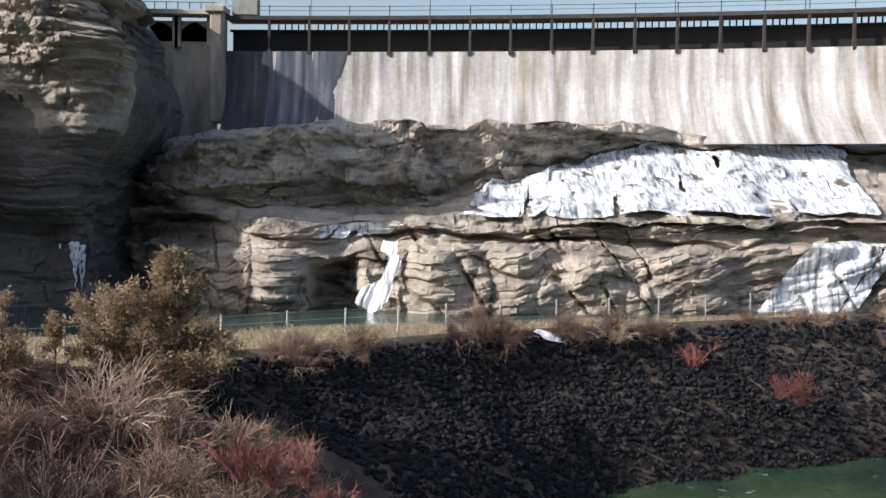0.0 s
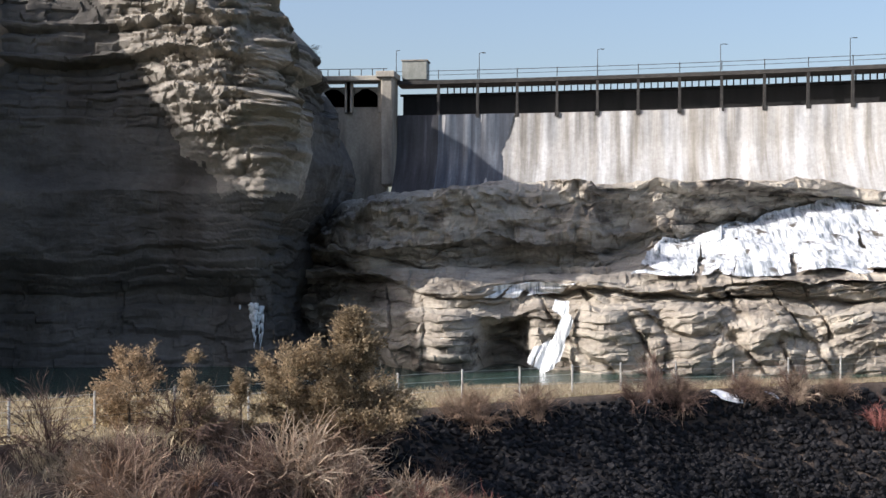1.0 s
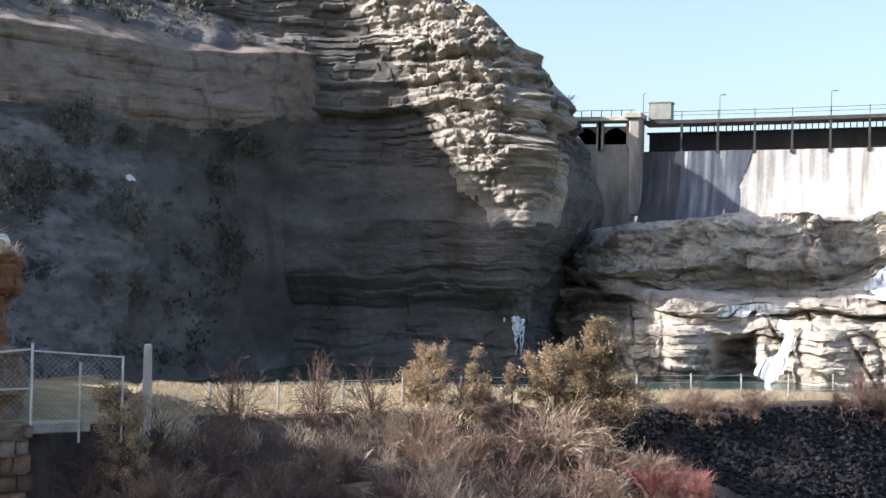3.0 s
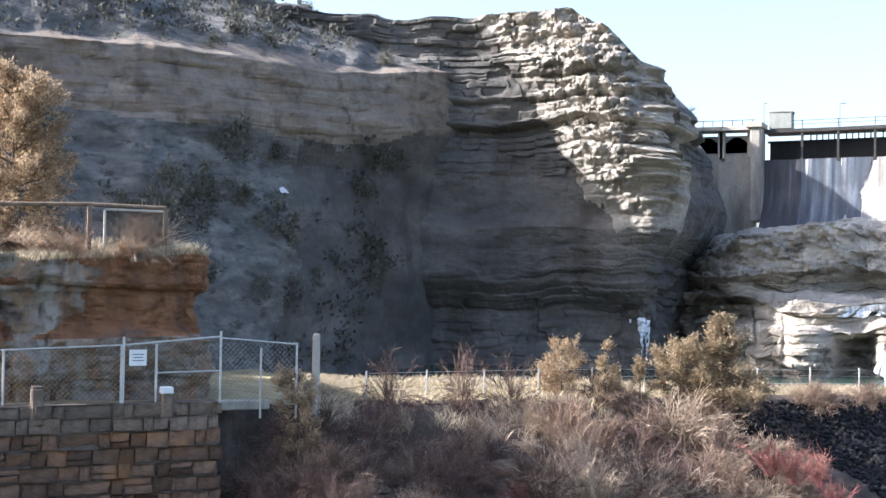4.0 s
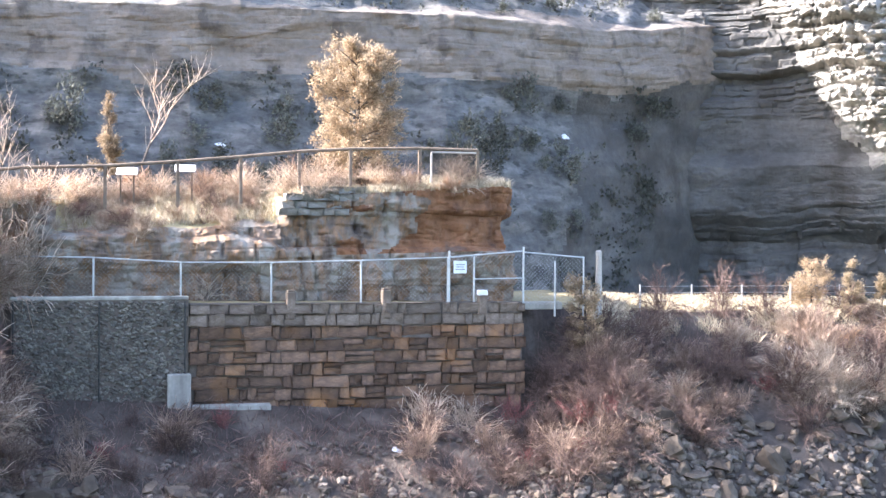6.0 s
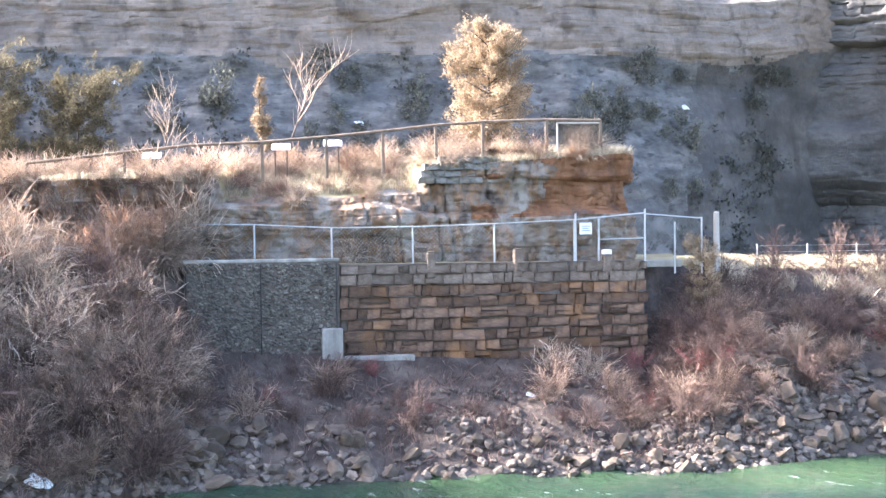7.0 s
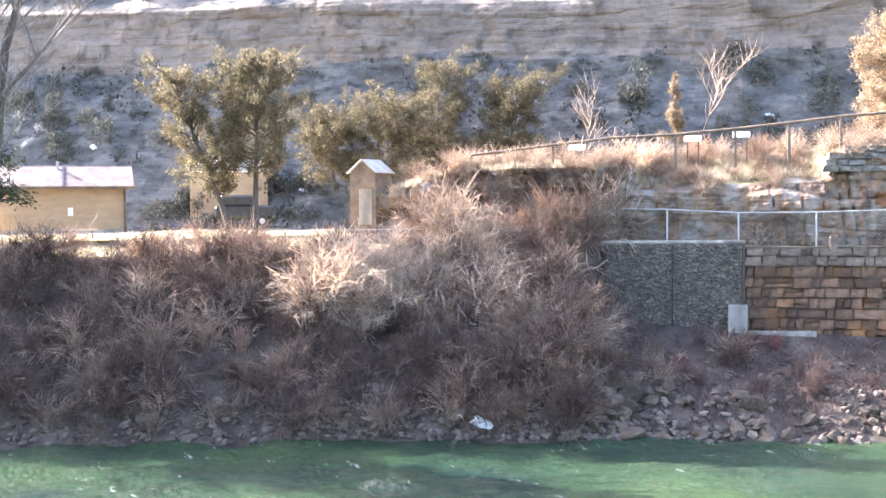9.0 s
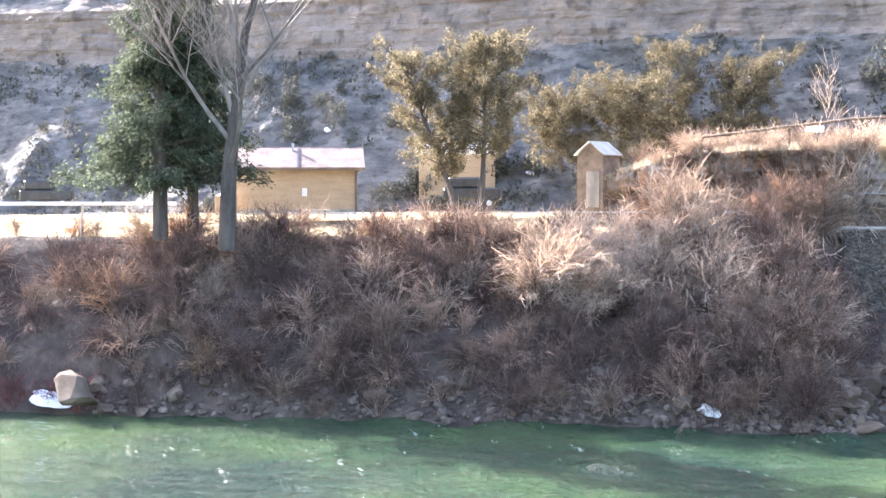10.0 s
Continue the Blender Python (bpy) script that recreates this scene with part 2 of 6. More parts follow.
# ---- ground: one sheet from the river bed over the bank to the terrace ----
WATER, POOL = -12.0, -5.05
SHORE = [(-62, -68), (-36.9, -22.8), (-27, -5.2), (-20.5, 5.5), (-18.5, 8.3), (-7.5, 21.5), (-4, 27), (0, 33.5), (5, 43), (11, 55), (18, 68), (32.4, 76), (60, 93)]
FOOT = [(-72, -64, -4.2), (-43.8, -18.7, -3.9), (-34, -1.2, -3.8), (-28.8, 9.5, -3.7), (-28.3, 14.05, -7.4), (-13.7, 31.0, -8.5), (-13, 35.5, -4.15), (-13.5, 41.3, -4.5), (-6.7, 48.3, -4.55), (2.8, 59.8, -4.7), (11, 69.6, -5.0), (25.7, 79.8, -5.2), (53, 97, -5.2)]
LIP = [(-73, -63.5, -4.15), (-44.6, -18.2, -3.85), (-34.8, -0.7, -3.7), (-29.4, 10, -3.6), (-28.7, 14.4, -3.5), (-14.1, 31.4, -3.6), (-13.6, 36.0, -4.1), (-14, 41.8, -4.42), (-7.1, 48.8, -4.5), (2.5, 60.2, -4.66), (10.7, 70.1, -4.95), (25.4, 80.3, -5.15), (52.7, 97.5, -5.2)]
BACK = [(-140, -40, -2.6), (-78, 2, -2.4), (-62, 18, -2.2), (-54, 30, -2.4), (-50, 36, -2.8), (-24, 52, -4.2), (-21, 50, -4.1), (-19, 51, -4.15), (-12.6, 57.2, -4.3), (-1, 66.6, -4.75), (8.8, 75.0, -5.2), (24, 84, -5.4), (51, 101.5, -5.4)]


def knots(line, t):
    p = np.array(line, float)
    return np.stack([np.interp(t, np.arange(len(p)), p[:, c]) for c in range(p.shape[1])], -1)


def bank(t, v):
    """Place on the slope: t counts along the knots, v from the water (0) to the lip (1)."""
    t, v = np.asarray(t, float), np.asarray(v, float)
    a, b = knots(SHORE, t), knots(FOOT, t)
    rise = v + 0.10 * np.sin(v * math.pi) + 0.05 * np.sin(v * 2 * math.pi)
    z = -12.5 + (b[..., 2] + 12.5) * rise
    x = a[..., 0] + (b[..., 0] - a[..., 0]) * v
    y = a[..., 1] + (b[..., 1] - a[..., 1]) * v
    k = np.clip(v * 4, 0, 1) * np.clip((1 - v) * 5, 0, 1)
    return x, y, z + k * (0.45 * fbm(x / 2.5, y / 2.5, 0 * x, 4, 4) + 0.35 * vnoise(x / 5, y / 5, 0 * x, 8))


def terrace(t, v):
    t, v = np.asarray(t, float), np.asarray(v, float)
    b, c = knots(LIP, t), knots(BACK, t)
    x, y, z = (b[..., k] + (c[..., k] - b[..., k]) * v for k in range(3))
    return x, y, z + np.clip(v * 6, 0, 1) * 0.12 * fbm(x / 3, y / 3, 0 * x, 4, 21)


tt = np.concatenate([np.linspace(k, k + 1, n, endpoint=False) for k, n in enumerate((24, 60, 44, 14, 60, 18, 24, 34, 44, 44, 40, 30))] + [[12.0]])
vv = np.linspace(0, 1, 60)
T, V = np.meshgrid(tt, vv, indexing="ij")
bx, by, bz = bank(T, V)
ux, uy, uz = knots(SHORE, T[:, :1])[..., 0] * 1.0, knots(SHORE, T[:, :1])[..., 1] * 1.0, np.full((len(tt), 1), -15.0)
ux, uy = ux + 6, uy - 4
T2, V2 = np.meshgrid(tt, np.r_[0, np.geomspace(0.01, 1, 36)], indexing="ij")
gx, gy, gz = terrace(T2, V2)
cx, cy, cz = gx[:, -1:] - 1.5, gy[:, -1:] + 2.5, gz[:, -1:] - 4.0
cz[tt < 5] = gz[tt < 5, -1:]
ground = sheet("ground", np.hstack([ux, bx, gx, cx]), np.hstack([uy, by, gy, cy]), np.hstack([uz, bz, gz, cz]), M_SOIL, True)
tagged(ground, "brown river bank rising to a terrace of dry grass", "ground", kind="structure")
ground.data.materials.append(M_GRASS)
nv = 1 + 60 + 37 + 1
mi = np.zeros((len(tt) - 1, nv - 1), int)
mi[:, 61:] = 1
ground.data.polygons.foreach_set("material_index", mi.ravel())

wx, wy = np.meshgrid(np.linspace(-160, 160, 40), np.linspace(-160, 130, 40), indexing="ij")
river_bed = sheet("river_bed", wx * 8, wy * 8, 0 * wx - 16.0, M_SOIL)
tagged(river_bed, "dark soil under and beyond the river", "ground", kind="structure")
wx, wy = np.meshgrid(np.r_[np.linspace(-160, -48, 12), np.arange(-46, 34, 0.27), np.linspace(36, 160, 12)], np.r_[np.linspace(-160, -46, 12), np.arange(-44, 30, 0.27), np.arange(31, 80, 1.0), np.linspace(82, 130, 8)], indexing="ij")
flow = (wx * 0.55 + wy * 0.83, wx * 0.83 - wy * 0.55)
wave = 0.27 * fbm(flow[0] / 2.4, flow[1] / 1.2, 0 * wx, 5, 301) + 0.12 * vnoise(flow[0] / 9, flow[1] / 4, 0 * wx, 303)
rough_w = np.clip(vnoise(flow[0] / 14, flow[1] / 6, 0 * wx, 305) + 0.6, 0.25, 1.4)
river = sheet("river_water", wx, wy, WATER + wave * rough_w, M_RIVER, True)
tagged(river, "green river with small waves and sun glitter", "water", kind="structure")
px_, py_ = np.meshgrid(np.linspace(-45, 60, 12), np.linspace(0, 1, 6), indexing="ij")
pool = sheet("pool_water", px_, np.interp(px_, [-45, -19, -12, 0, 10, 60], [36, 49, 55, 65, 73.5, 101]) + py_ * 32, 0 * px_ + POOL, M_POOL)
tagged(pool, "dark green pool under the shaded cliff", "water", kind="structure")

# ---- hillside with its pale band ----
L1 = [(-190, -140), (-101, -26), (-54.6, 29.8), (-36, 52), (-29.5, 63), (-25.8, 72), (-24, 82)]


def hill(s, v):
    """v: 0 foot, 0.45 bottom of the band, 0.58 its top, 1 the ridge."""
    p = along(L1, s)
    foot_z = np.interp(s, [0, 150, 262, 275, 290], [-4, -4, -5, -8, -9])
    band_z = np.interp(s, [0, 146, 220, 249, 262, 278], [13, 10.5, 10.2, 10.6, 10.4, 12.5])
    top_z = np.interp(s, [0, 195, 225, 262, 290], [34, 32, 29, 23.0, 21.0])
    out = np.interp(s, [0, 146, 220, 246, 257, 267, 280], [18, 17, 15, 13, 8, 2.0, 0.3])
    d = np.interp(v, [0, 0.45, 0.58, 0.66, 1], [0, 1, 1.06, 1.25, 2.5]) - 1
    dist = np.where(d < 0, d * out, d * 11)
    z = np.where(v < 0.45, foot_z + (band_z - foot_z) * (v / 0.45) ** 1.15, np.where(v < 0.58, band_z + (v - 0.45) / 0.13 * 4.2, band_z + 4.2 + (v - 0.58) / 0.42 * (top_z - band_z - 4.2)))
    n = np.array([-0.75, 0.66])
    x, y = p[..., 0] + n[0] * dist, p[..., 1] + n[1] * dist
    rough = fbm(s / 7, v * 5, 0 * s, 5, 31)
    gully = np.abs(vnoise(s / 6.0, v * 1.2, 0 * s, 35))
    band = np.clip((v - 0.40) / 0.05, 0, 1) * np.clip((0.62 - v) / 0.04, 0, 1)
    push = (1 - band) * (1.1 * rough - 1.4 * gully + 0.25 * fbm(s / 1.5, v * 22, 0 * s, 3, 38)) + band * (0.8 + 0.2 * strata(s, z, 1.5, 41, 0.7, 2.5) + 0.08 * strata(s, z, 0.5, 42, 1.2, 0.9) + 0.7 * rough + 0.35 * fbm(s / 2.2, z / 1.4, 0 * s, 4, 43))
    return x - n[0] * push, y - n[1] * push, z + (1 - band) * (0.7 * rough)


s_h = np.linspace(70, length(L1), 560)
v_h = np.concatenate([np.linspace(0, 0.42, 84), np.linspace(0.425, 0.6, 50), np.linspace(0.61, 1, 60)])
SH_, VH_ = np.meshgrid(s_h, v_h, indexing="ij")
hx, hy, hz = hill(SH_, VH_)
hillside = sheet("hillside", hx, hy, hz, M_HILL)
tagged(hillside, "shaded scrubby hillside with a pale sandstone band", "hillside", kind="structure")
hillside.data.materials.append(M_BAND)
edge_n = 0.03 * fbm(SH_ / 6, VH_ * 9, 0 * SH_, 3, 44)
band_mask = ((VH_ + edge_n > 0.435) & (VH_ + edge_n < 0.60)).astype(int)
hillside.data.materials.append(M_CLIFF)
rock_mask = SH_ > 252 + 26 * VH_ + 5 * fbm(SH_ / 5, VH_ * 7, 0 * SH_, 4, 46)
band_mask = np.where(rock_mask & (band_mask == 0), 2, band_mask)
hillside.data.polygons.foreach_set("material_index", band_mask[:-1, :-1].ravel())

# ---- cliff: shaded front, sunlit spur, side running back to the dam ----
CLIFF = [(-46, 62), (-38, 67.5), (-31, 72.6), (-24, 76), (-17, 78.6), (-10.4, 79.6), (-9.0, 81.0), (-8.8, 88), (-10.2, 99), (-12.4, 112)]
CL = length(CLIFF)
CORNER = length(CLIFF[:6])


def cliff(s, v):
    p = along(CLIFF, s)
    q = along(CLIFF, np.clip(s + 0.3, 0, CL))
    w = along(CLIFF, np.clip(s - 0.3, 0, CL))
    tx, ty = q[..., 0] - w[..., 0], q[..., 1] - w[..., 1]
    n = np.hypot(tx, ty)
    nx, ny = ty / n, -tx / n
    top = np.interp(s, [0, CORNER - 24, CORNER - 5.5, CORNER - 2.5, CORNER - 0.4, CORNER + 3, CORNER + 8, CORNER + 12, CORNER + 20, CL], [23.5, 20.5, 20.2, 18.6, 16.2, 13.6, 11.6, 10.4, 8.6, 7.0])
    z = -7.0 + (top + 7.0) * v
    turn = np.clip((s - CORNER + 2.5) / 6.0, 0, 1)
    turn = turn * turn * (3 - 2 * turn)
    batter = (1 - turn) * np.interp(z, [-7, -1, 1, 4.0, 5.0, 6, 12, 21], [-0.6, -1.6, 0.2, 0.8, 0.9, 0.0, -0.9, -2.4]) + turn * np.interp(z, [-7, 2.5, 4.5, 7, 12, 17], [-1.3, -1.2, 0.4, 1.2, 0.0, -0.8])
    start = CORNER - np.interp(z, [4, 8, 14, 20], [2.0, 5.0, 8.5, 13.0])
    spur = np.clip((s - start) / 6.5, 0, 1) * np.clip((z - 3.8) / 4.5, 0, 1) * (1 - turn)
    left = np.exp(-(((s - 6) / 5.0) ** 2)) * 1.0
    push = batter + 4.3 * spur + left
    hard = 0.15 + 0.55 * np.clip(vnoise(s / 9, z / 3.0, 0 * s, 59) + 0.3, 0, 1) + 0.9 * np.clip((z - 8) / 2, 0, 1) + 0.7 * np.clip((1 - z) / 2, 0, 1)
    push = push + hard * (0.42 * strata(s, z, 1.7, 51, 0.9, 5.5) + 0.26 * strata(s, z, 0.55, 57, 1.2, 1.4)) + 0.6 * fbm(s / 4.5, z / 3.0, 0 * s, 5, 61)
    push = push + np.clip(spur * 3, 0, 1) * (1.3 * np.abs(fbm(s / 1.3, z / 0.9, 0 * s, 4, 66)) + 0.5 * strata(s, z, 0.8, 68, 1.0, 0.9))
    gully = np.exp(-(((s - 17 - 0.25 * z) / 1.4) ** 2)) * np.clip((z - 2) / 5, 0, 1) * np.clip((14 - z) / 4, 0, 1)
    push = push - 1.0 * gully
    return p[..., 0] + nx * push, p[..., 1] + ny * push, z + 0.3 * fbm(s / 2.5, z / 4, 0 * s, 3, 71) * np.clip(v * 8, 0, 1)


s_c = np.concatenate([np.linspace(0, CORNER - 14, 130), np.linspace(CORNER - 13.9, CORNER + 1, 190), np.linspace(CORNER + 1.2, CL, 90)])
SC_, VC_ = np.meshgrid(s_c, np.linspace(0, 1, 210), indexing="ij")
kx, ky, kz = cliff(SC_, VC_)
capx = np.linspace(0, 1, 25)[None, 1:]
bx0, by0, bz0 = kx[:, -1:], ky[:, -1:], kz[:, -1:]
ease = np.clip((s_c[:, None] - CORNER + 2) / 10.0, 0, 1)
near_x, near_y = (bx0 - 4) * (1 - ease) - 19.5 * ease, by0 + 9 - 10 * ease
near_z = np.maximum(bz0 + 0.6, 21.5 * ease + (bz0 + 0.4) * (1 - ease))
rise_ = np.clip(capx / 0.6, 0, 1)
flat_ = np.clip((capx - 0.6) / 0.4, 0, 1)
cap_x = bx0 + (near_x - bx0) * rise_ - 26 * flat_
cap_y = by0 + (near_y - by0) * rise_ + 16 * flat_
side_ = ease * np.sin(rise_ * math.pi)
cap_z = bz0 + (near_z - bz0) * rise_ ** 0.85 + 1.5 * flat_ + (0.3 + 0.5 * side_) * fbm(cap_x / 1.6, cap_y / 2.2, 0 * cap_x, 4, 77) + 0.5 * side_ * strata(cap_y, bz0 + (near_z - bz0) * rise_, 1.6, 78, 0.8, 3.0)
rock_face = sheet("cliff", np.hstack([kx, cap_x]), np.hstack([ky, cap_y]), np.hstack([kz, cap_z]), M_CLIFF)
# Spur and cap get the lighter rock, sunlight put into the colour.
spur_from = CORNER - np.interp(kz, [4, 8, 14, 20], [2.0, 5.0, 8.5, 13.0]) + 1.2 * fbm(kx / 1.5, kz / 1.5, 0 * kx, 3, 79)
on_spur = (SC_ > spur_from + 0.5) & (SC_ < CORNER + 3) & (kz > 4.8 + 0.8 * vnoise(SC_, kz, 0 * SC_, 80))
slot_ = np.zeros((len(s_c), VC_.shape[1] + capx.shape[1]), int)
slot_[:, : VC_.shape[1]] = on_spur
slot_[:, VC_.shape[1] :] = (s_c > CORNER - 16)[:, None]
rock_face.data.materials.append(M_PALE_AND_LIT)
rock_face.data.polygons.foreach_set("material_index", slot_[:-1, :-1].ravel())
tagged(rock_face, "layered grey brown sandstone cliff, mostly in shade", "cliff", kind="structure")

# ---- ledges below the dam ----
def ledge(x, v, rough=1.0):
    """Profile across the terraces at x: v from the pool (0) to the foot of the dam (1)."""
    front = 80.4 + 0.10 * x + 0.004 * np.clip(x - 12, 0, 99) ** 2 + 0.9 * vnoise(x / 5.0, 0 * x, 0 * x, 81) + 0.4 * vnoise(x / 1.7, 0 * x, 0 * x, 83)
    low = np.clip(-1.2 - x, 0, 99)
    zb = np.interp(x, [8.5, 26], [0.7, 4.9])
    zt = np.maximum(np.interp(x, [-10, -7.5, -4.5, 2, 24, 30, 60], [2.6, 3.6, 5.1, 5.7, 6.4, 5.7, 5.4]), zb + 0.25)
    db = 5.0 + (zb - 0.7) * 1.9 + np.clip(-5.0 - x, 0, 99) * 1.7 + 0.42 * np.clip(x + 4.5, 0, 14.5)
    cave = np.exp(-(((x - 3.3) / 1.3) ** 4))
    hang = 1.0 + 1.3 * np.clip((10.5 - x) / 2.5, 0, 1) * np.clip((x + 6) / 2, 0, 1)
    d = [0 * x, 0.3 + 3.4 * cave, 0.6 + 3.8 * cave, 0.5 + 0.2 * cave, 2.3, 2.5, 4.4, db + hang, db + hang, db + 0.0, db + 0.35, db + 4, 0 * x + 29.5]
    z = [-7.0 + 0 * x, -5.0 + 0 * x, -2.6 + 0 * x, -1.7 - 0.3 * cave, -1.25 + 0 * x, -0.35 + 0 * x, 0.15 + 0 * x, zb, zb + (zt - zb) * 0.2, zb + (zt - zb) * 0.34, zt, np.maximum(zt + 0.25, 5.2), np.maximum(zt + 0.9, 6.0)]
    k = np.array([0, 0.13, 0.26, 0.32, 0.38, 0.45, 0.51, 0.60, 0.66, 0.74, 0.82, 0.88, 1.0])
    dd, zz = 0, 0
    for i in range(len(k) - 1):
        w = np.clip((v - k[i]) / (k[i + 1] - k[i]), 0, 1)
        inside = (v >= k[i]) & ((v < k[i + 1]) | (i == len(k) - 2))
        dd = dd + inside * (d[i] + (d[i + 1] - d[i]) * w)
        zz = zz + inside * (z[i] + (z[i + 1] - z[i]) * w)
    dd = dd + low * 1.3 * np.clip((0.56 - v) / 0.1, 0, 1)
    tilt = 0.012 * (x - 10)
    low_face = np.clip((0.47 - v) / 0.06, 0, 1)
    block = np.clip((v - 0.62) / 0.04, 0, 1) * np.clip((10.5 - x) / 3, 0, 1) * np.clip((x + 5.5) / 1.0, 0, 1)
    dip = np.clip((x - 9) / 8, 0, 1) * 0.22 * (x - 9)
    bed = 0.3 * low_face + 0.38 * block
    face = (1.05 - 1.3 * bed) * strata(x + 0.3 * zz, zz + 0.05 * x - dip * low_face, 1.25, 91, 0.8, 3.4) + (0.42 - 0.3 * bed) * strata(x, zz - 0.04 * x - dip * low_face, 0.45, 95, 0.8, 1.5)
    face = face + (0.75 - 0.25 * low_face) * fbm(x / 2.8, zz / 1.3, dd / 3, 5, 97) + (0.6 - 0.35 * low_face) * np.abs(fbm(x / 1.0, zz / 0.5, dd / 2, 4, 96)) + 0.5 * block * fbm(x / 0.5, zz / 0.5, dd / 2, 3, 94)
    face = face - 0.8 * np.clip(0.09 - np.abs(vnoise(x / 1.9 + 0.35 * zz, zz / 6, 0 * x, 98)), 0, 1) / 0.09 * low_face
    for xc, zc, rx, rz, out in ((0.3, -4.4, 2.2, 3.2, 1.9), (9.6, -3.9, 2.7, 3.2, 2.2), (-3.4, -3.4, 2.4, 4.2, 1.4), (13.6, -4.2, 2.4, 3.0, 1.4), (18.2, -4.6, 3.4, 2.8, 1.2), (23.5, -4.4, 3.6, 2.6, 1.1)):
        face = face + low_face * out * np.sqrt(np.clip(1 - ((x - xc) / rx) ** 2 - ((zz - zc) / rz) ** 2, 0, 1))
    slot = np.abs(zz - (-0.55 - 0.035 * np.clip(x, 0, 40) + 0.3 * vnoise(x / 3, 0 * x, 0 * x, 84)))
    face = face - 1.1 * np.clip(1 - slot / 0.22, 0, 1) * np.clip((x - 2) / 4, 0, 1) * np.clip((0.5 - v) / 0.05, 0, 1)
    amp = rough * np.clip(v / 0.05, 0, 1) * np.clip((0.95 - v) / 0.08, 0, 1)
    bumps = 0.45 * fbm(x / 2.6, dd / 1.5, 0 * x, 5, 99) + 0.2 * strata(dd, zz + x * 0.12, 0.5, 93, 0.5, 3.0)
    return x - 0.05 * dd, front + dd - amp * face, zz + tilt + amp * bumps


x_l = np.concatenate([np.linspace(-13.0, 24, 430), np.linspace(24.2, 66, 190)])
v_l = np.concatenate([np.linspace(0, 0.86, 230), np.linspace(0.865, 1, 14)])
XL, VL = np.meshgrid(x_l, v_l, indexing="ij")
lx, ly, lz = ledge(XL, VL)
ledges = sheet("rock_ledges", lx, ly, lz, M_LEDGE)
tagged(ledges, "tan layered sandstone ledges below the dam", "rock ledge", kind="structure")


def largest(keep):
    """Only the biggest patch of a grid mask."""
    mark = np.where(keep, np.arange(1, keep.size + 1).reshape(keep.shape), 0)
    while True:
        g = mark.copy()
        for a, b in ((slice(1, None), slice(None, -1)), (slice(None, -1), slice(1, None))):
            g[a] = np.maximum(g[a], mark[b])
            g[:, a] = np.maximum(g[:, a], g[:, b])
        g = np.where(keep, g, 0)
        if (g == mark).all():
            break
        mark = g
    ids, counts = np.unique(mark[mark > 0], return_counts=True)
    return mark == ids[np.argmax(counts)]


def cascade(name, label, x0, x1, v0, v1, nx_, nv_, slant, gap, lift, seed, free=False):
    """White water that follows the ledges in lumps and steps, torn open where rock shows through."""
    u, w = np.meshgrid(np.linspace(0, 1, nx_), np.linspace(0, 1, nv_), indexing="ij")
    span = x1 - x0
    v = v0 + (v1 - v0) * w
    x = x0 + span * u + slant * (w - 0.5)
    cx_, cy_, cz_ = ledge(x, v, 0.55)
    if free:
        cy_, cz_ = cy_[:, -1:] - 2.0 - 1.2 * (1 - w) ** 0.5 + 0.22 * fbm(u * 4, w * 1.2, 0 * u, 3, seed), cz_[:, -1:] + 0.1 - (1 - w) * (cz_[:, -1:] + 5.4)
        cx_ = cx_ + (u - 0.5) * span * 0.35 * (1 - w)
    run = fbm(u * span / (0.35 if free else 0.6) + 0.6 * w, w * 0.55, 0 * u, 5, seed)
    side = np.minimum(u, 1 - u) * span / 1.3 + 0.75 * fbm(0 * u + (u > 0.5) * 9, w * 4, 0 * u, 3, seed + 2)
    rim = np.minimum(1 - w, w + 0.25) / 0.12 + 0.7 * fbm(u * span / 1.6, 0 * u, 0 * u, 4, seed + 4)
    tear = fbm(u * span / 1.5 + w * 0.9, w * 1.8, 0 * u, 4, seed + 21)
    keep = largest((side > 0.12) & (rim > -0.2) & (run > gap) & (tear > (-0.75 if free else -0.55)))
    steps = 0.5 * np.abs(np.sin(w * 7 + 2.2 * vnoise(u * span / 2.6, 0 * u, 0 * u, seed + 7)))
    lump = lift * (0.4 + 0.5 * steps + 0.8 * vnoise(u * span / 2.6, w * 2.0, 0 * u, seed + 9))
    if free:
        lump = 0.15 * lump
    ob = sheet(name, cx_, cy_ - 0.3 - 0.9 * lump, cz_ + 0.12 + 0.7 * lump, M_FALLS, True, keep)
    return tagged(ob, label, "waterfall", "waterfalls")


cascade("waterfall", "low white cascade over broken rock steps", 11.6, 16.6, 0.505, 0.61, 120, 70, 2.0, -0.5, 0.4, 111)
cascade("waterfall", "white cascade spreading down the ledges", 15.4, 26.5, 0.505, 0.615, 240, 100, 3.0, -0.5, 0.5, 113)
cascade("waterfall", "broad white dome of falling water", 19.6, 34.0, 0.505, 0.622, 300, 110, 4.0, -0.5, 0.7, 117)
cascade("waterfall", "thin white water beside the broad cascade", 32.2, 39.0, 0.505, 0.605, 140, 90, 3.0, -0.35, 0.5, 119)
cascade("waterfall", "narrow white fall dropping past a dark hollow", 5.4, 6.8, 0.02, 0.37, 90, 60, 1.6, -0.42, 0.5, 121, True)
cascade("waterfall", "thin white trickle over tan rock", -0.6, 1.2, 0.03, 0.27, 50, 60, 0.6, -0.3, 0.16, 127)
cascade("waterfall", "white run of water over a low ledge", 29.0, 41.0, 0.06, 0.34, 120, 60, 5.0, -0.45, 0.35, 131)
